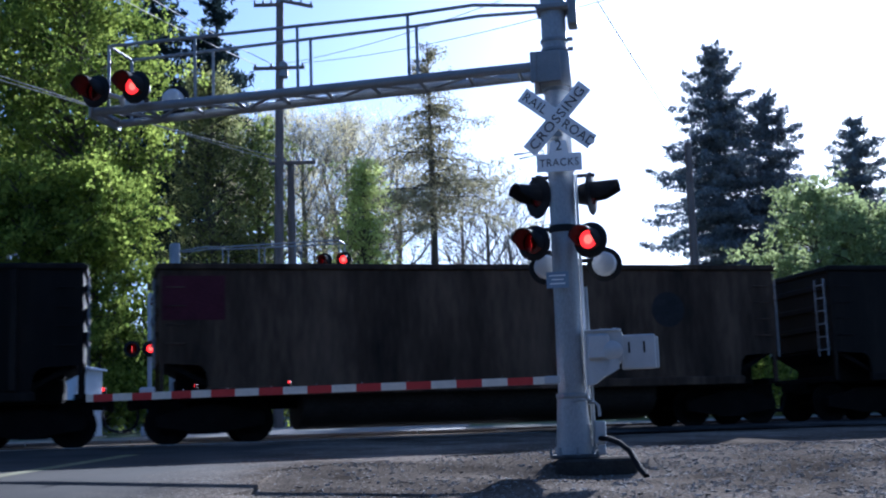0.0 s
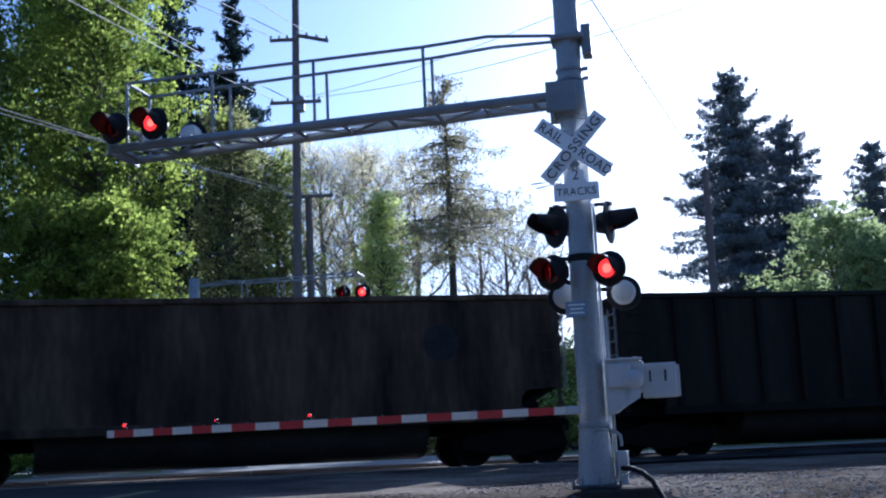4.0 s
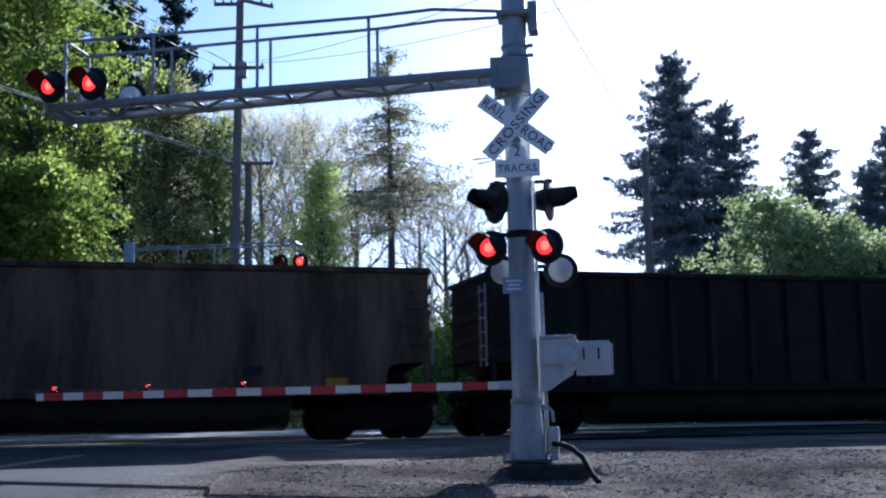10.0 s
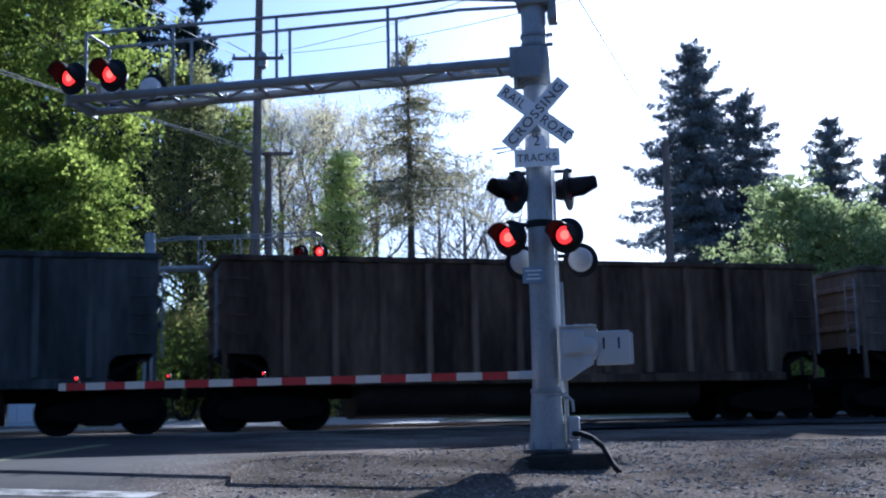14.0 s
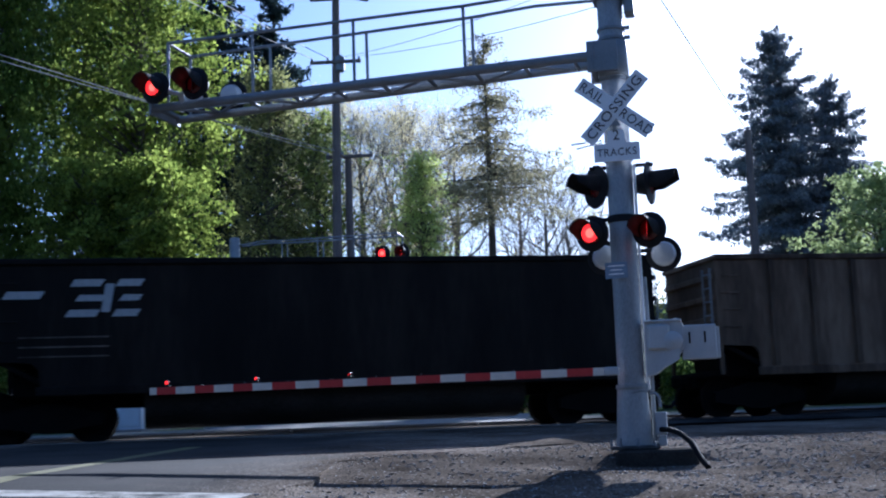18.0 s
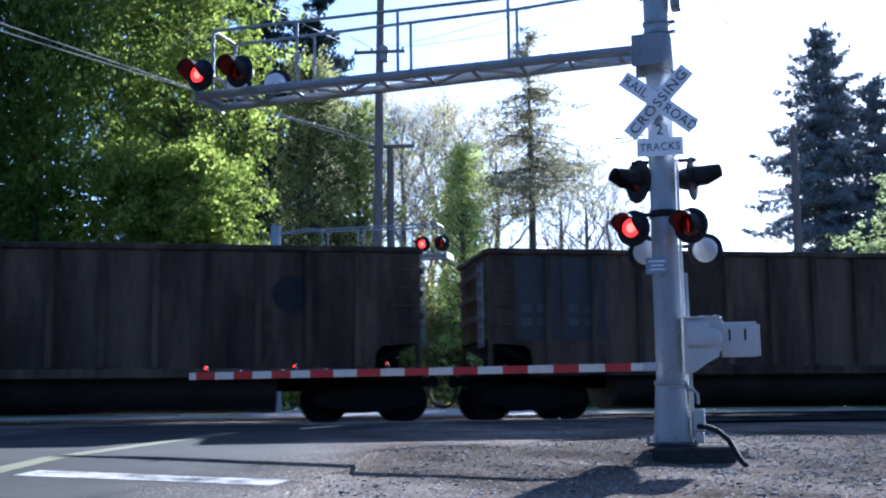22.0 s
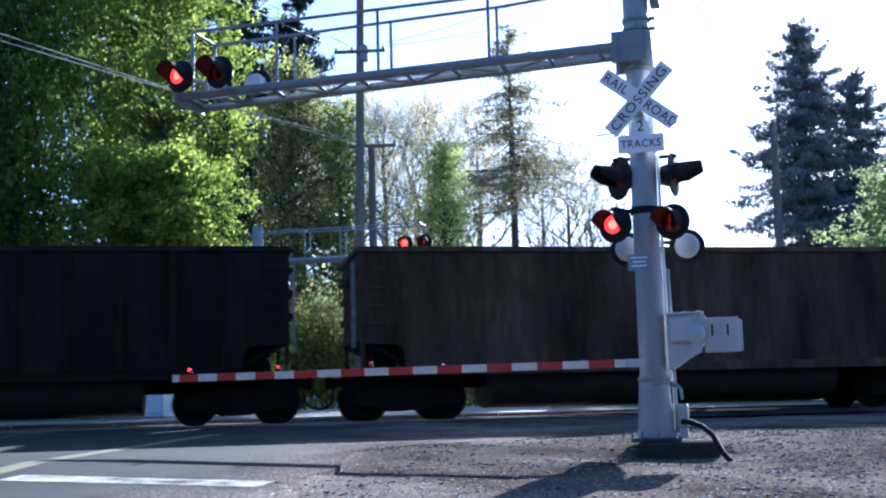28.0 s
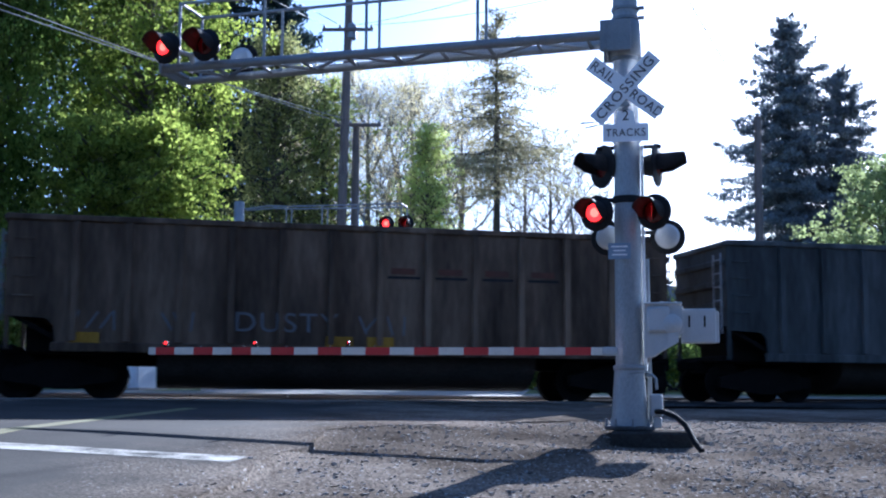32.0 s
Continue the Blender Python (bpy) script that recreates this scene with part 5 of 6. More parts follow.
def lamp_meshes():
    """A flashing-light head that looks along -y, round its own origin."""
    M = {}
    tilt = turned(90, 0, 0)
    M["background"] = Build().lathe([(0.0, -0.012), (0.235, -0.012), (0.245, 0.0), (0.235, 0.012), (0.16, 0.03), (0.16, 0.012), (0.0, 0.012)], 32, tilt).mesh("background", BLACK, True)
    M["housing"] = Build().lathe([(0.15, 0.0), (0.155, -0.10), (0.13, -0.18), (0.06, -0.21), (0.0, -0.212)], 24, tilt).mesh("housing", BLACK, True)
    M["grey_housing"] = Build().lathe([(0.165, -0.01), (0.17, -0.08), (0.14, -0.16), (0.06, -0.19), (0.0, -0.192)], 24, tilt).mesh("housing", BOX_PAINT, True)
    hood, seg = Build(), 20
    vs = []
    for r in (0.165, 0.155):
        for y, cut in ((-0.01, 0.0), (-0.18, 0.05), (-0.38, 0.35)):
            for k in range(seg + 1):
                a = radians(-35) + radians(250) * k / seg
                a = a + (radians(90) - a) * cut
                vs.append((r * math.cos(a), y, r * math.sin(a)))
    n = seg + 1
    fs = []
    for o in (0, 3 * n):
        for j in range(2):
            fs += [(o + j * n + k, o + j * n + k + 1, o + (j + 1) * n + k + 1, o + (j + 1) * n + k) for k in range(seg)]
    fs += [(2 * n + k, 2 * n + k + 1, 5 * n + k + 1, 5 * n + k) for k in range(seg)]
    M["hood"] = hood.add(vs, fs).mesh("hood", MATTE_BLACK, True)
    M["lens"] = Build().lathe([(0.0, 0.0), (0.148, 0.0), (0.14, 0.012), (0.08, 0.035), (0.0, 0.04)], 24, Matrix.Translation((0, -0.02, 0)) @ tilt).mesh("lens", RED_LENS, True)
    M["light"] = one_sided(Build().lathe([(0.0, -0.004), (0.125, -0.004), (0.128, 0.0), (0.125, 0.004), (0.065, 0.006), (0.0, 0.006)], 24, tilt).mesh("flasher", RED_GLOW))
    big = [(0.0, -0.012), (0.295, -0.012), (0.305, 0.0), (0.295, 0.012), (0.16, 0.03), (0.16, 0.012), (0.0, 0.012)]
    M["wide_background"] = Build().lathe(big, 32, tilt).mesh("background", BLACK, True)
    return M


LAMP = lamp_meshes()
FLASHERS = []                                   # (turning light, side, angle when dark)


def lamp_head(parent, m, side="", dark_turn=-75, grey=False, wide=False, late=0.0):
    """A head under a signal; side L or R tells when it flashes."""
    head = part("lamp_head", LAMP["wide_background" if wide else "background"], parent=parent, m=m)
    part("housing", LAMP["grey_housing" if grey else "housing"], parent=head)
    part("hood", LAMP["hood"], parent=head)
    part("lens", LAMP["lens"], parent=head)
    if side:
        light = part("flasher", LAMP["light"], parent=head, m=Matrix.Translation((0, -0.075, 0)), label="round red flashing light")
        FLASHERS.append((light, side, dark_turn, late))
    return head


def arm_truss(parent, length, stations, near=-0.37, far=0.37, z=5.32, back_rail=0.3):
    """The flat two-pipe truss of a cantilever with its walkway rails."""
    def side_y(y, x):
        return y * (0.58 + 0.42 * x / length)

    for y in (near, far):
        part("chord", Build().tube([(-0.22, side_y(y, 0.22), z + 0.02), (-length, y, z - 0.06)], [0.07, 0.062], 12), GALV_DULL, parent, smooth=True)
    n = 9
    for k in range(n + 1):
        x = 0.5 + (length - 0.55) * k / n
        part("strut", Build().tube([(-x, side_y(near, x), z - 0.03), (-x, side_y(far, x), z - 0.03)], 0.028, 6), GALV_DULL, parent)
        if k < n:
            x2 = 0.5 + (length - 0.55) * (k + 1) / n
            a, c = (near, far) if k % 2 else (far, near)
            part("diagonal", Build().tube([(-x, side_y(a, x), z - 0.03), (-x2, side_y(c, x2), z - 0.03)], 0.024, 6), GALV_DULL, parent)
    grate = Build()
    for k in range(7):
        grate.box((-length * 0.60, -0.21 + 0.07 * k, z + 0.05), (length * 0.74, 0.008, 0.03))
    for k in range(52):
        grate.box((-length * (0.235 + 0.73 * k / 51), 0, z + 0.06), (0.008, 0.46, 0.012))
    part("walkway_grating", grate, GALV, parent, "open steel walkway grating")
    for y in (near, far):
        for x in stations:
            part("rail_post", Build().tube([(-x, side_y(y, x), z), (-x, side_y(y, x), z + 0.95)], 0.024, 8), GALV_DULL, parent)
        first, last = stations[0], stations[-1]
        part("handrail", Build().tube([(-last, side_y(y, last), z + 0.94), (-first, side_y(y, first), z + 0.96), (-1.1, side_y(y, 1.1), z + 1.0), (-0.2, y * 0.35, z + 0.93)], 0.026, 8), GALV_DULL, parent)
    part("end_rail", Build().tube([(-stations[-1], near, z + 0.94), (-stations[-1], far, z + 0.94)], 0.024, 8), GALV_DULL, parent)
    part("end_plate", Build().box((-length, 0, z - 0.06), (0.05, far - near + 0.2, 0.2), bevel=0.01), GALV_DULL, parent)


def make_mast():
    mast = thing("cantilever_signal_mast", Matrix.Translation((MAST.x, MAST.y, MAST_Z)) @ Matrix.Rotation(radians(ARM_DEG), 4, "Z"),
                 "galvanised steel cantilever signal mast with red flashing lights beside the crossing", "railway signal")
    part("mast_pole", Build().lathe([(0.182, 0.80), (0.180, 2.0), (0.172, 7.7), (0.16, 7.75)], 32), GALV, mast, smooth=True)
    part("mast_foot", Build().lathe([(0.25, 0.04), (0.24, 0.12), (0.21, 0.62), (0.196, 0.80), (0.185, 0.86)], 32), GALV, mast, "flared lower steel section of the mast", smooth=True)
    part("foot_band", Build().lathe([(0.205, 0.79), (0.212, 0.80), (0.212, 0.85), (0.205, 0.86)], 32), GALV_DULL, mast, smooth=True)
    part("base_flange", Build().lathe([(0.32, 0.0), (0.33, 0.01), (0.33, 0.045), (0.31, 0.055), (0.2, 0.055)], 32), FLANGE, mast, "dark base flange")
    for k in range(8):
        a = math.pi / 4 * k + 0.2
        part("anchor_bolt", Build().lathe([(0.024, 0), (0.024, 0.05), (0.014, 0.052), (0.014, 0.11)], 6, Matrix.Translation((0.31 * math.cos(a), 0.31 * math.sin(a), 0.04))), GALV_DULL, mast)
    # arm bracket
    part("arm_bracket", Build().lathe([(0.20, 5.1), (0.215, 5.12), (0.215, 5.58), (0.20, 5.60)], 24), GALV_DULL, mast, smooth=True)
    for y in (-0.3, 0.3):
        part("bracket_plate", Build().box((-0.12, y, 5.34), (0.42, 0.05, 0.44), bevel=0.01), GALV_DULL, mast)
    part("bracket_plate", Build().box((-0.26, 0, 5.34), (0.05, 0.7, 0.40), bevel=0.01), GALV_DULL, mast)
    for z in (5.06, 5.64, 5.78):
        part("clamp", Build().lathe([(0.185, z - 0.02), (0.195, z - 0.02), (0.195, z + 0.02), (0.185, z + 0.02)], 24), GALV_DULL, mast)
        part("clamp_bolt", Build().box((0.22, -0.06, z), (0.09, 0.05, 0.05), bevel=0.01), GALV_DULL, mast)
    part("rail_bracket", Build().box((0.0, 0, 6.24), (0.46, 0.46, 0.07), bevel=0.01), GALV_DULL, mast)
    part("relay_box", Build().box((0.27, 0.02, 6.2), (0.14, 0.30, 0.44), bevel=0.02), GALV_DULL, mast, "dark grey steel box strapped to the mast")
    before = set(mast.children)
    arm_truss(mast, 6.9, [2.05, 3.7, 5.28, 6.65])
    # lights on the arm
    for x, side in ((-6.72, "L"), (-6.08, "R")):
        part("lamp_bracket", Build().tube([(x, -0.62, 5.5), (x + 0.30 * (1 if side == "L" else -1), -0.45, 5.42), (-6.4, -0.37, 5.26)], 0.035, 8), BOX_PAINT, mast)
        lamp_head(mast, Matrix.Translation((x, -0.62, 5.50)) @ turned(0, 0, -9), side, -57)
    lamp_head(mast, Matrix.Translation((-6.05, 0.62, 5.62)) @ turned(0, 0, 180), grey=True)
    lamp_head(mast, Matrix.Translation((-6.72, 0.62, 5.62)) @ turned(0, 0, 180), grey=True)
    for o in set(mast.children) - before:
        o.matrix_basis = Matrix.Translation((0, 0, 0.04)) @ turned(0, 0, ARM_EXTRA) @ o.matrix_basis
    # lights on the mast
    part("crossarm", Build().tube([(-0.42, -0.06, 3.10), (0.42, -0.06, 3.10)], 0.032, 10), BLACK, mast)
    part("crossarm_clamp", Build().lathe([(0.19, 3.05), (0.2, 3.06), (0.2, 3.14), (0.19, 3.15)], 24), BLACK, mast)
    for x, side in ((-0.39, "L"), (0.37, "R")):
        part("lamp_hanger", Build().tube([(x, -0.06, 3.10), (x, -0.06, 2.92)], 0.025, 8), BLACK, mast)
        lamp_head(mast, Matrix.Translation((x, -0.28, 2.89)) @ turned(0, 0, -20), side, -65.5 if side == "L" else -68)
    part("crossarm", Build().tube([(-0.42, 0.12, 3.86), (0.46, 0.12, 3.86)], 0.028, 10), BLACK, mast)
    for x, a in ((-0.34, -52), (0.40, 78)):
        part("lamp_hanger", Build().tube([(x, 0.12, 3.9), (x, 0.12, 3.66)], 0.022, 8), BLACK, mast)
        lamp_head(mast, Matrix.Translation((x, 0.12, 3.60)) @ turned(0, 0, a), wide=True)
    part("crossarm", Build().tube([(-0.3, 0.35, 2.70), (0.55, 0.35, 2.70)], 0.03, 10), BLACK, mast)
    for x in (-0.29, 0.52):
        lamp_head(mast, Matrix.Translation((x, 0.42, 2.64)) @ turned(0, 0, 180), grey=True)
    # crossbuck
    for a, word in ((47.5, "CROSSING"), (-38.5, "RAILROAD")):
        y = -0.235 if a > 0 else -0.25
        m = Matrix.Translation((0.0, y, 4.61)) @ turned(0, -a, 0)
        blade = part("crossbuck_blade", Build().box((0, 0, 0), (1.19, 0.008, 0.222), bevel=0.003), WHITE, mast, "white crossing sign blade with black letters", m)
        if a > 0:
            part("lettering", text_mesh("lettering", word, 0.185, LETTER, 1.12), parent=blade, m=Matrix.Translation((0, -0.024, -0.006)) @ FACE)
        else:
            for half, x in (("RAIL", -0.375), ("ROAD", 0.365)):
                part("lettering", text_mesh("lettering", half, 0.185, LETTER, 0.93), parent=blade, m=Matrix.Translation((x, -0.008, -0.006)) @ FACE)
    tracks = Build().slab([(-0.31, -0.13), (0.31, -0.13), (0.31, 0.10), (0.29, 0.12), (0.13, 0.12), (0.105, 0.30), (-0.105, 0.30), (-0.13, 0.12), (-0.29, 0.12), (-0.31, 0.10)], -0.004, 0.004)
    plate_ = part("track_count_sign", tracks, WHITE, mast, "white plate that tells the number of tracks", Matrix.Translation((0.0, -0.225, 4.0)))
    part("lettering", text_mesh("lettering", "TRACKS", 0.15, LETTER, 0.9), parent=plate_, m=Matrix.Translation((0, -0.008, -0.01)) @ FACE)
    part("lettering", text_mesh("lettering", "2", 0.20, LETTER), parent=plate_, m=Matrix.Translation((0, -0.008, 0.225)) @ FACE)
    # triangle added in place of the shaded gap between blades and plate
    part("notch_shade", Build().slab([(-0.075, 0.0), (0.075, 0.0), (0.0, 0.10)], -0.232, -0.222), GALV_DULL, mast, "", Matrix.Translation((0.0, 0, 4.36)))
    part("sign_brace", Build().tube([(-0.62, -0.16, 4.16), (-0.2, -0.16, 4.19)], 0.014, 8), WHITE, mast)
    part("sign_brace", Build().tube([(-0.56, -0.1, 4.11), (-0.2, -0.1, 4.17)], 0.014, 8), WHITE, mast)
    part("sign_bracket", Build().lathe([(0.185, 3.9), (0.2, 3.91), (0.2, 3.97), (0.185, 3.98)], 24), GALV_DULL, mast)
    notice = part("notice_plate", Build().box((-0.10, -0.225, 2.38), (0.30, 0.006, 0.22), bevel=0.002), NOTICE_BLUE, mast, "small pale blue notice plate")
    for k, w in enumerate((0.22, 0.16, 0.20)):
        part("text_bar", Build().box((-0.10, -0.231, 2.44 - 0.055 * k), (w, 0.004, 0.018)), WHITE, notice)
    # conduits
    part("conduit", Build().tube([(0.215, 0.02, 0.78), (0.2, 0.02, 3.86)], 0.022, 10), WHITE, mast, "pale conduit up the side of the mast")
    part("conduit", Build().tube([(0.27, 0.06, 0.1), (0.265, 0.06, 1.0), (0.25, 0.06, 2.3)], 0.03, 10), GALV, mast)
    part("conduit_strap", Build().tube([(-0.0, -0.20, 0.74), (0.12, -0.18, 0.76), (0.24, -0.02, 0.76), (0.28, 0.06, 0.76)], 0.012, 6), GALV_DULL, mast)
    part("junction_box", Build().box((0.36, 0.0, 0.33), (0.15, 0.13, 0.30), bevel=0.015), BOX_PAINT, mast, "small pale metal junction box")
    part("junction_foot", Build().box((0.37, 0.0, 0.1), (0.1, 0.1, 0.14), bevel=0.01), BOX_PAINT, mast)
    part("curved_conduit", Build().tube([(0.22, 0.0, 0.72), (0.30, -0.02, 0.73), (0.35, -0.02, 0.68), (0.36, -0.02, 0.54)], 0.022, 8), GALV, mast)
    # gate machine and counterweight
    part("gate_crank", Build().slab([(0.22, 0.95), (0.34, 0.98), (0.62, 1.18), (0.72, 1.30), (0.72, 1.64), (0.52, 1.70), (0.22, 1.66)], -0.16, 0.16), BOX_PAINT, mast, "silver painted gate mechanism housing")
    part("gate_crank_rib", Build().slab([(0.48, 1.06), (0.66, 1.16), (0.66, 1.40), (0.56, 1.36)], -0.22, -0.16), BOX_PAINT, mast)
    part("mechanism_cover", Build().box((0.40, -0.185, 1.46), (0.30, 0.07, 0.34), bevel=0.03), BOX_PAINT, mast)
    part("mechanism_hub", Build().lathe([(0.13, 0.0), (0.13, 0.05), (0.10, 0.075), (0.0, 0.08)], 20, Matrix.Translation((0.58, -0.16, 1.40)) @ turned(90, 0, 0)), BOX_PAINT, mast, smooth=True)
    part("mechanism_lip", Build().box((0.46, -0.14, 1.675), (0.50, 0.12, 0.03), bevel=0.01), BOX_PAINT, mast)
    for x in (0.27, 0.44, 0.62):
        part("mechanism_bolt", Build().lathe([(0.025, 0), (0.025, 0.05), (0.0, 0.052)], 8, Matrix.Translation((x, -0.05, 1.66))), BOX_PAINT, mast)
    cw = part("counterweight", Build().box((0.92, -0.02, 1.38), (0.46, 0.10, 0.46), bevel=0.015), BOX_PAINT, mast, "pale steel counterweight plate")
    part("counterweight_cover", Build().box((1.10, 0.06, 1.37), (0.18, 0.05, 0.42), bevel=0.01), BOX_PAINT, mast)
    for x in (0.80, 1.0):
        part("slot", Build().box((x, -0.072, 1.44), (0.025, 0.008, 0.15)), BLACK, cw)
    return mast


NOTICE_BLUE = material("pale_blue_notice", [(0.17, 0.24, 0.33), (0.24, 0.31, 0.40)], 0.5, 0, 6, 60, 0)
mast = make_mast()
# the shade on the footing's near face is put into its concrete colour
thing("concrete_footing", Matrix.Translation((MAST.x, MAST.y, MAST_Z)) @ Matrix.Rotation(radians(ARM_DEG), 4, "Z"), "low concrete footing under the signal mast", "footing",
                data=Build().box((0.30, -0.1, -0.235), (1.05, 1.1, 0.46), bevel=0.03).mesh("concrete_footing", material("shade_dark_concrete", [(0.03, 0.028, 0.026), (0.07, 0.066, 0.06)], 0.9, 0, 3, 30, 0.3, spec=0.0)))
hz = ground_z(2.5, 14.9) - MAST_Z
hose = thing("cable_conduit", Matrix.Translation((MAST.x, MAST.y, MAST_Z)), "black flexible cable conduit curving into the gravel", "conduit",
             data=Build().tube([(0.33, -0.08, 0.25), (0.42, -0.3, 0.245), (0.52, -0.62, 0.19), (0.60, -0.95, 0.08), (0.66, -1.3, hz + 0.02), (0.70, -1.5, hz - 0.06)], 0.036, 10).mesh("cable_conduit", RUBBER, True))

# gate across the lane
gate = thing("crossing_gate", Matrix.Translation((MAST.x, MAST.y, MAST_Z)) @ Matrix.Rotation(radians(ARM_DEG), 4, "Z") @ Matrix.Translation((0, -0.3, 1.035)) @ turned(0, 0.1, 0),
             "lowered red and white striped crossing gate with small red lights", "crossing gate")
part("gate_adapter", Build().box((-0.23, 0, 0), (0.20, 0.08, 0.112), bevel=0.015), BOX_PAINT, gate)
edge = -0.30
widths = [0.18] + [0.345] * 13 + [0.29] * 6 + [0.11]
for k, w in enumerate(widths):
    part("stripe", Build().box((edge - w / 2, 0, 0), (w, 0.045 - 0.0004 * k, 0.102), bevel=0.002), WHITE_BAND if k % 2 == 0 else RED_BAND, gate)
    edge -= w
for x, side in ((-6.55, ""), (-5.2, "L"), (-3.84, "R")):
    lamp = part("gate_lamp", Build().lathe([(0.03, 0.0), (0.036, 0.008), (0.036, 0.03), (0.025, 0.035)], 12, Matrix.Translation((x, 0, 0.055))), BLACK, gate)
    bulb = Build().lathe([(0.024, -0.03), (0.028, -0.02), (0.028, 0.02), (0.024, 0.03)], 14, turned(90, 0, 0)).mesh("bulb", RED_LENS)
    part("bulb", bulb, parent=lamp, m=Matrix.Translation((x, 0, 0.115)))
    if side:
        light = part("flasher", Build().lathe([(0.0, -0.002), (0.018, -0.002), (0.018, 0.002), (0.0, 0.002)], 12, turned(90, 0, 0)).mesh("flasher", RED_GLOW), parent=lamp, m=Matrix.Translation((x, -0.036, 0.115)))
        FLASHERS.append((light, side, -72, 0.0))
    else:
        part("tip_light", Build().lathe([(0.0, 0.0), (0.026, 0.0), (0.02, 0.01), (0.0, 0.012)], 12, Matrix.Translation((x, -0.03, 0.115)) @ turned(90, 0, 0)), RED_GLOW, lamp)
for k in range(9):
    part("reflector", Build().box((-0.9 - 0.64 * k, 0, 0.066), (0.018, 0.02, 0.014), bevel=0.004), GALV_DULL, gate)

# ---- signals on the far side of the crossing
fx, fy = -8.4, 38.6
far_sig = thing("far_cantilever_signal", Matrix.Translation((fx, fy, ground_z(fx, fy))) @ Matrix.Rotation(radians(180 + ARM_DEG), 4, "Z"),
                "grey steel cantilever signal beyond the tracks", "railway signal")
part("mast_pole", Build().lathe([(0.22, 0.0), (0.19, 0.9), (0.17, 6.0), (0.15, 6.05)], 20), GALV_DULL, far_sig, smooth=True)
arm_truss(far_sig, 5.8, [1.7, 2.9, 4.1, 5.5], z=4.85)
for x, side in ((-5.1, "L"), (-5.72, "R")):
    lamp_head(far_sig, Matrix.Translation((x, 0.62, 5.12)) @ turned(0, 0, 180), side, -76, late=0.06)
fx, fy = polar(-13.4, 38.0)
far_post = thing("far_flasher_post", Matrix.Translation((fx, fy, ground_z(fx, fy))) @ Matrix.Rotation(radians(13), 4, "Z"), "white flasher post with twin red lights beyond the tracks", "railway signal")
part("post", Build().lathe([(0.10, 0.0), (0.085, 0.3), (0.07, 0.35), (0.07, 4.3), (0.05, 4.35)], 16), GALV, far_post, smooth=True)
part("post_base", Build().box((0, 0, 0.15), (0.5, 0.45, 0.3), bevel=0.03), BOX_PAINT, far_post)
part("crossarm", Build().tube([(-0.45, -0.02, 2.62), (0.1, -0.02, 2.62)], 0.03, 8), BLACK, far_post)
part("top_bracket", Build().tube([(0, 0, 4.0), (0.75, 0.1, 3.98)], 0.03, 8), WHITE, far_post)
part("mechanism", Build().box((-0.05, 0.05, 1.2), (0.5, 0.4, 0.55), bevel=0.04), BOX_PAINT, far_post)
for x, side in ((-0.52, "L"), (0.03, "R")):
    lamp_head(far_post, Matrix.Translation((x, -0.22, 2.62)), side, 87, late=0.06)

# ---- equipment cabinet beyond the tracks
cx, cy = polar(-17.3, 38.5)
cab = thing("equipment_cabinet", Matrix.Translation((cx, cy, ground_z(cx, cy))) @ Matrix.Rotation(radians(-14), 4, "Z"), "pale blue-white steel equipment cabinet beyond the tracks", "cabinet")
CAB = material("pale_cabinet_paint", [(0.55, 0.60, 0.66), (0.66, 0.71, 0.76)], 0.5, 0.1, 2, 30, 0.05)
part("cabinet_body", Build().box((0, 0, 1.0), (2.0, 1.5, 2.0), bevel=0.02), CAB, cab)
part("cabinet_roof", Build().slab([(-1.1, 2.0), (1.1, 2.0), (1.1, 2.06), (0, 2.28), (-1.1, 2.06)], -0.85, 0.85), CAB, cab)
for x in (-0.49, 0.49):
    door = part("cabinet_door", Build().box((x, -0.765, 1.02), (0.92, 0.02, 1.75), bevel=0.008), CAB, cab)
    part("door_handle", Build().box((x * 0.25, -0.79, 1.0), (0.04, 0.03, 0.2), bevel=0.008), GALV_DULL, door)
part("roof_vent", Build().lathe([(0.07, 2.1), (0.07, 2.5), (0.18, 2.52), (0.18, 2.58), (0.05, 2.68)], 14), WHITE, cab, smooth=True)
part("plinth", Build().box((0, 0, 0.0), (2.2, 1.7, 0.12), bevel=0.02), PALE_ROAD, cab)

# ---------------------------------------------------------------- utility poles and wires
HOOKS = {}


def utility_pole(key, x, y, top, label, arms, lean=(0, 0), r=0.17, extra=None):
    """A wooden pole; arms are (height, from, to, turn) in metres."""
    base = Vector((x, y, ground_z(x, y)))
    pole = thing("utility_pole", Matrix.Translation(base), label, "utility pole", "utility poles")
    h = top - base.z
    part("pole_shaft", Build().tube([(0, 0, -0.2), (lean[0] * 0.5, lean[1] * 0.5, h * 0.5), (lean[0], lean[1], h)], [r, r * 0.85, r * 0.68], 14), POLE_WOOD, pole, smooth=True)
    hooks = []
    for z, a, c, turn in arms:
        zz = z - base.z
        f = zz / h
        m = Matrix.Translation((lean[0] * f, lean[1] * f - 0.16, zz)) @ turned(0, 0, turn)
        arm = part("pole_crossarm", Build().box(((a + c) / 2, 0, 0), (c - a, 0.10, 0.12), bevel=0.01), POLE_WOOD, pole, m=m)
        for t in (0.04, 0.35, 0.65, 0.96):
            xx = a + (c - a) * t
            part("insulator", Build().lathe([(0.02, 0.06), (0.05, 0.08), (0.05, 0.14), (0.03, 0.18)], 10, Matrix.Translation((xx, 0, 0))), GALV_DULL, arm)
            hooks.append(base + m @ Vector((xx, 0, 0.17)))
    HOOKS[key] = hooks
    return pole


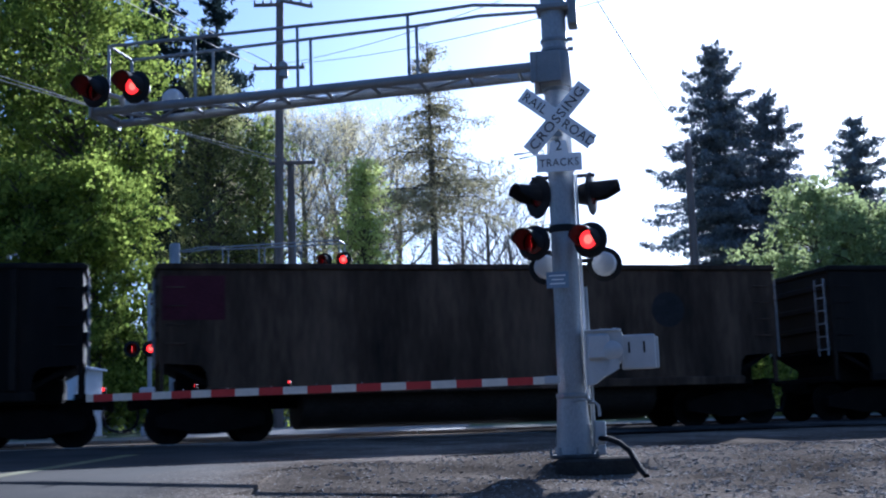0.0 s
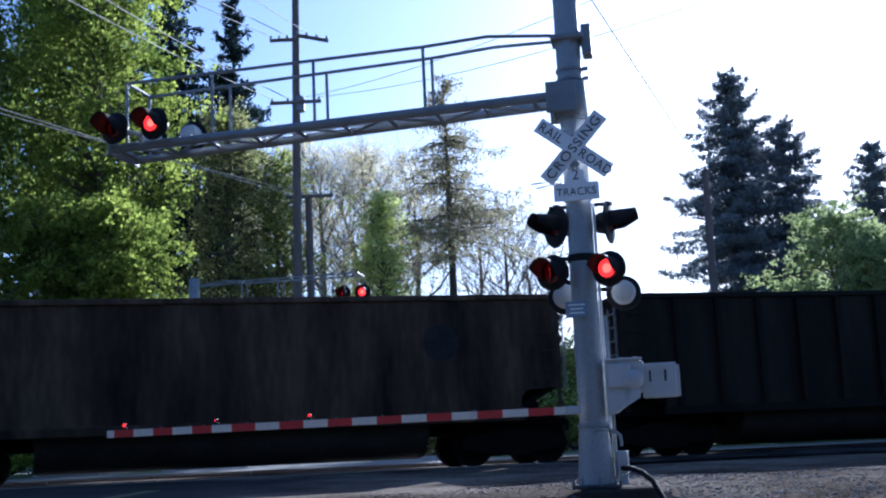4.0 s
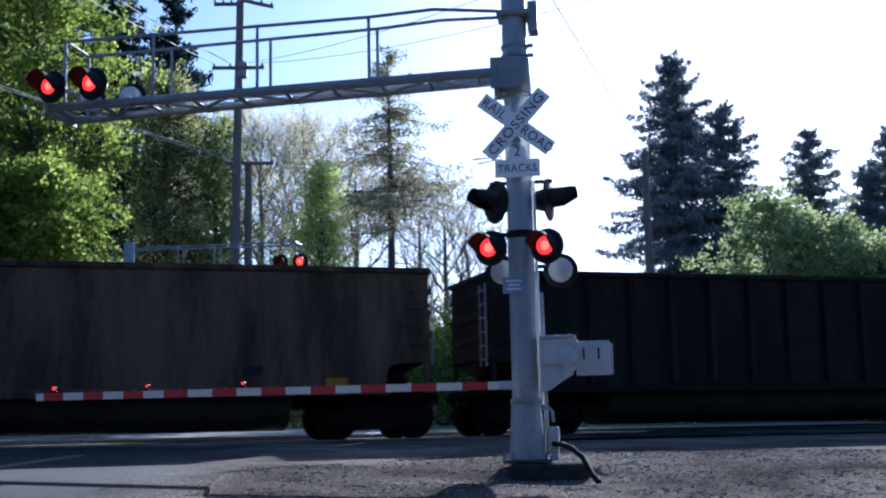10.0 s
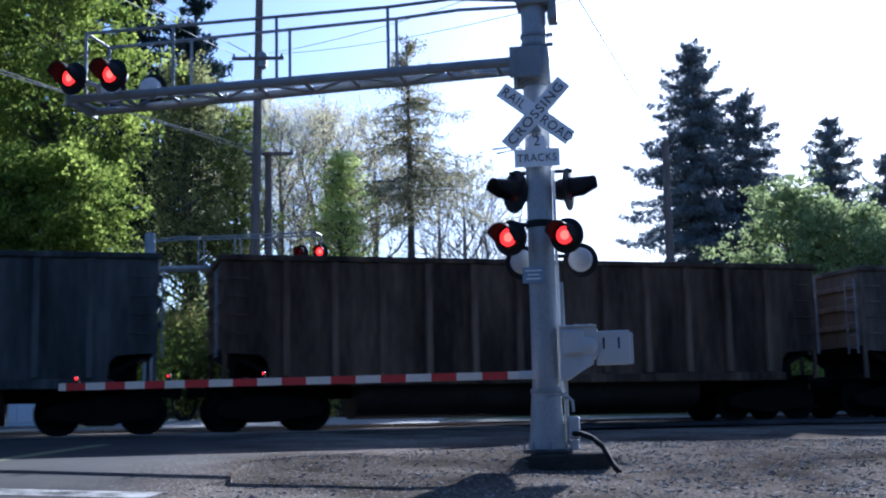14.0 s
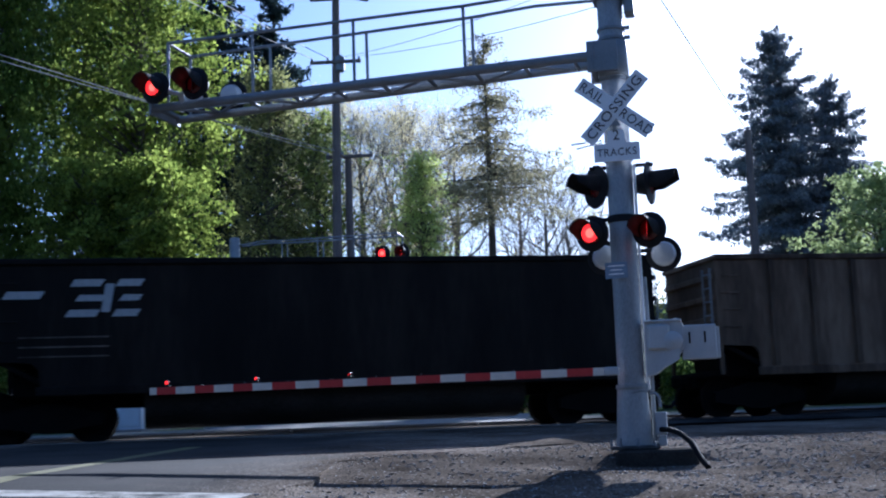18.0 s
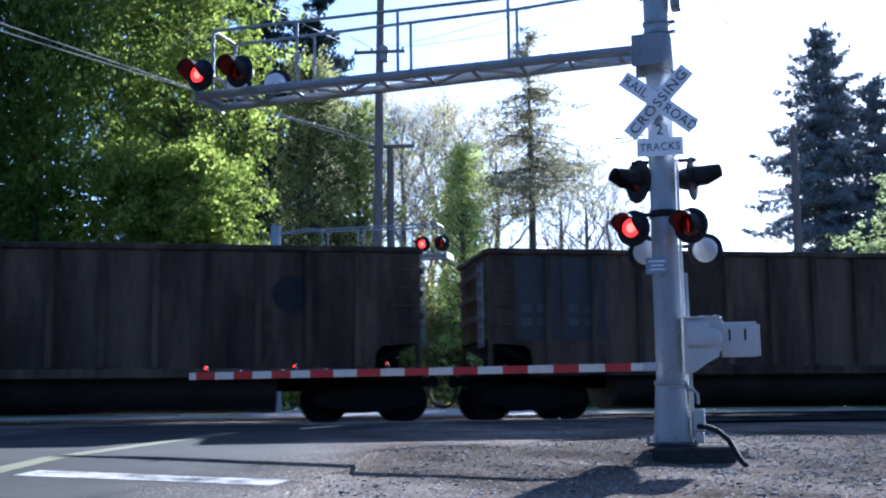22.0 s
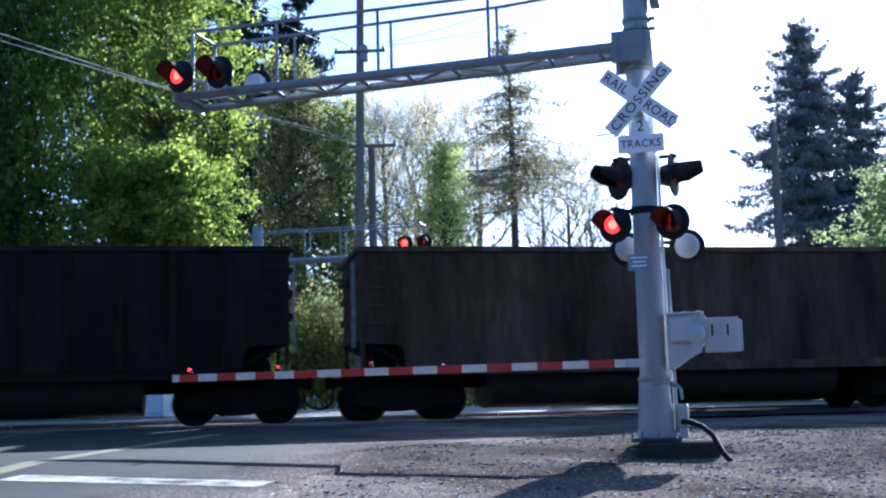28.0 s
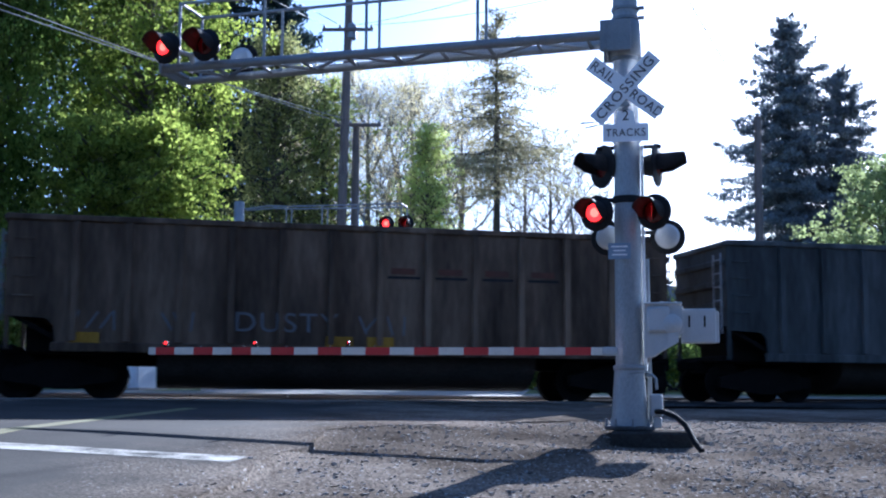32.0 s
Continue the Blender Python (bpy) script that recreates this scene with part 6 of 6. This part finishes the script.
x1, y1 = polar(-7.62, 44)
utility_pole("tall", x1, y1, 1.65 + 44 * 0.44, "tall weathered wooden utility pole with two crossarms", [(1.65 + 44 * 0.363, -0.95, 0.05, 0), (1.65 + 44 * 0.367, 0.0, 1.4, 35), (1.65 + 44 * 0.3075, -0.95, 0.95, 0)], (0.34, 0), 0.19)
utility_pole("short", *polar(-6.86, 44.6), 1.65 + 44.6 * 0.228, "shorter grey wooden utility pole with one crossarm", [(1.65 + 44.6 * 0.226, -0.8, 0.95, 0)], (0, 0), 0.18)
utility_pole("right", *polar(11.97, 46), 1.65 + 46 * 0.2295, "leaning grey wooden utility pole before the firs", [], (0.1, 0), 0.19)
tx, ty = polar(-6.45, 43.9)
thing("pole_transformer", Matrix.Translation((tx - 0.55, ty, 1.65 + 44 * 0.300)), "small grey transformer can fixed to the tall pole", "transformer",
               data=Build().lathe([(0.16, 0.0), (0.2, 0.03), (0.2, 0.55), (0.1, 0.62), (0.03, 0.7)], 16).mesh("pole_transformer", GALV_DULL, True))


def wire(a, c, sag, r=0.012, label="overhead wire between utility poles"):
    a, c = Vector(a), Vector(c)
    pts = [a.lerp(c, t / 16) - Vector((0, 0, sag * 4 * (t / 16) * (1 - t / 16))) for t in range(17)]
    return thing("overhead_wire", Matrix.Translation(a), label, "wire", "overhead wires", data=Build().tube([p - a for p in pts], r, 5).mesh("overhead_wire", WIRE))


WIRE = material("weathered_cable", [(0.22, 0.22, 0.222), (0.36, 0.36, 0.362)], 0.7, 0.0, 3, 30, 0, spec=0.2)
h = HOOKS["tall"]
wire(h[0], (-15.5, 12.0, 14.8), 0.5, 0.015)
wire(h[2], (-14.3, 12.0, 15.2), 0.5, 0.015)
wire(h[8], (-13.6, 12.0, 13.2), 0.5, 0.015)
wire(h[9], (-12.9, 12.0, 13.6), 0.5, 0.015)
wire(h[5], (-13.0, 12.0, 16.4), 0.5, 0.015)
s = HOOKS["short"]
wire(s[0], (-16.2, 12.0, 10.1), 0.25, 0.015)
wire(s[1], (-16.2, 12.0, 9.65), 0.25, 0.015)
wire(h[10], (8.3, 16.0, 10.6), 0.6, 0.010)
wire(h[11], (9.3, 16.0, 9.6), 0.6, 0.010)
rx, ry = polar(11.97, 46)
wire((rx + 0.1, ry, 1.65 + 46 * 0.228), (-3.0, 20.0, 20.0), 0.1, 0.018)


# a word scrawled in pale paint low on one coal car
part("scrawled_word", text_mesh("scrawled_word", "DUSTY", 0.60, SCRAWL, 1.12), parent=CARS[43], m=Matrix.Translation((-1.5, -HALF_W - 0.006, 1.62)) @ FACE, label="pale scrawled word on the side")


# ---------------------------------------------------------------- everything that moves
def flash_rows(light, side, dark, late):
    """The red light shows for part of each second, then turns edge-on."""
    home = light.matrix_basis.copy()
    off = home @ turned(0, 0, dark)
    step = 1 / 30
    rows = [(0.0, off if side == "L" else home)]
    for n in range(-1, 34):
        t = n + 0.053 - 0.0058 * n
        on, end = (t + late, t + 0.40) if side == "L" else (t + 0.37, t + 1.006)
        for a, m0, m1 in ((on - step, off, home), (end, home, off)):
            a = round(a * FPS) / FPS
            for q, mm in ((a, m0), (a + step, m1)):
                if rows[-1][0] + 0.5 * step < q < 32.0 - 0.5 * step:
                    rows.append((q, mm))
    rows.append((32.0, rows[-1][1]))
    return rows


def motions():
    turn = Matrix.Rotation(radians(TRACK_DEG), 4, "Z")
    for k, car in CARS.items():
        s = (gap_at_start(k) + gap_at_start(k + 1)) / 2
        walk(car, [(t, Matrix.Translation(on_track(s - SPEED * t, TRACK_1, RAIL_Z)) @ turn) for t in (0.0, 8.0, 16.0, 24.0, 32.0)])
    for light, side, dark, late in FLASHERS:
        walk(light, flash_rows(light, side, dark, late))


motions()
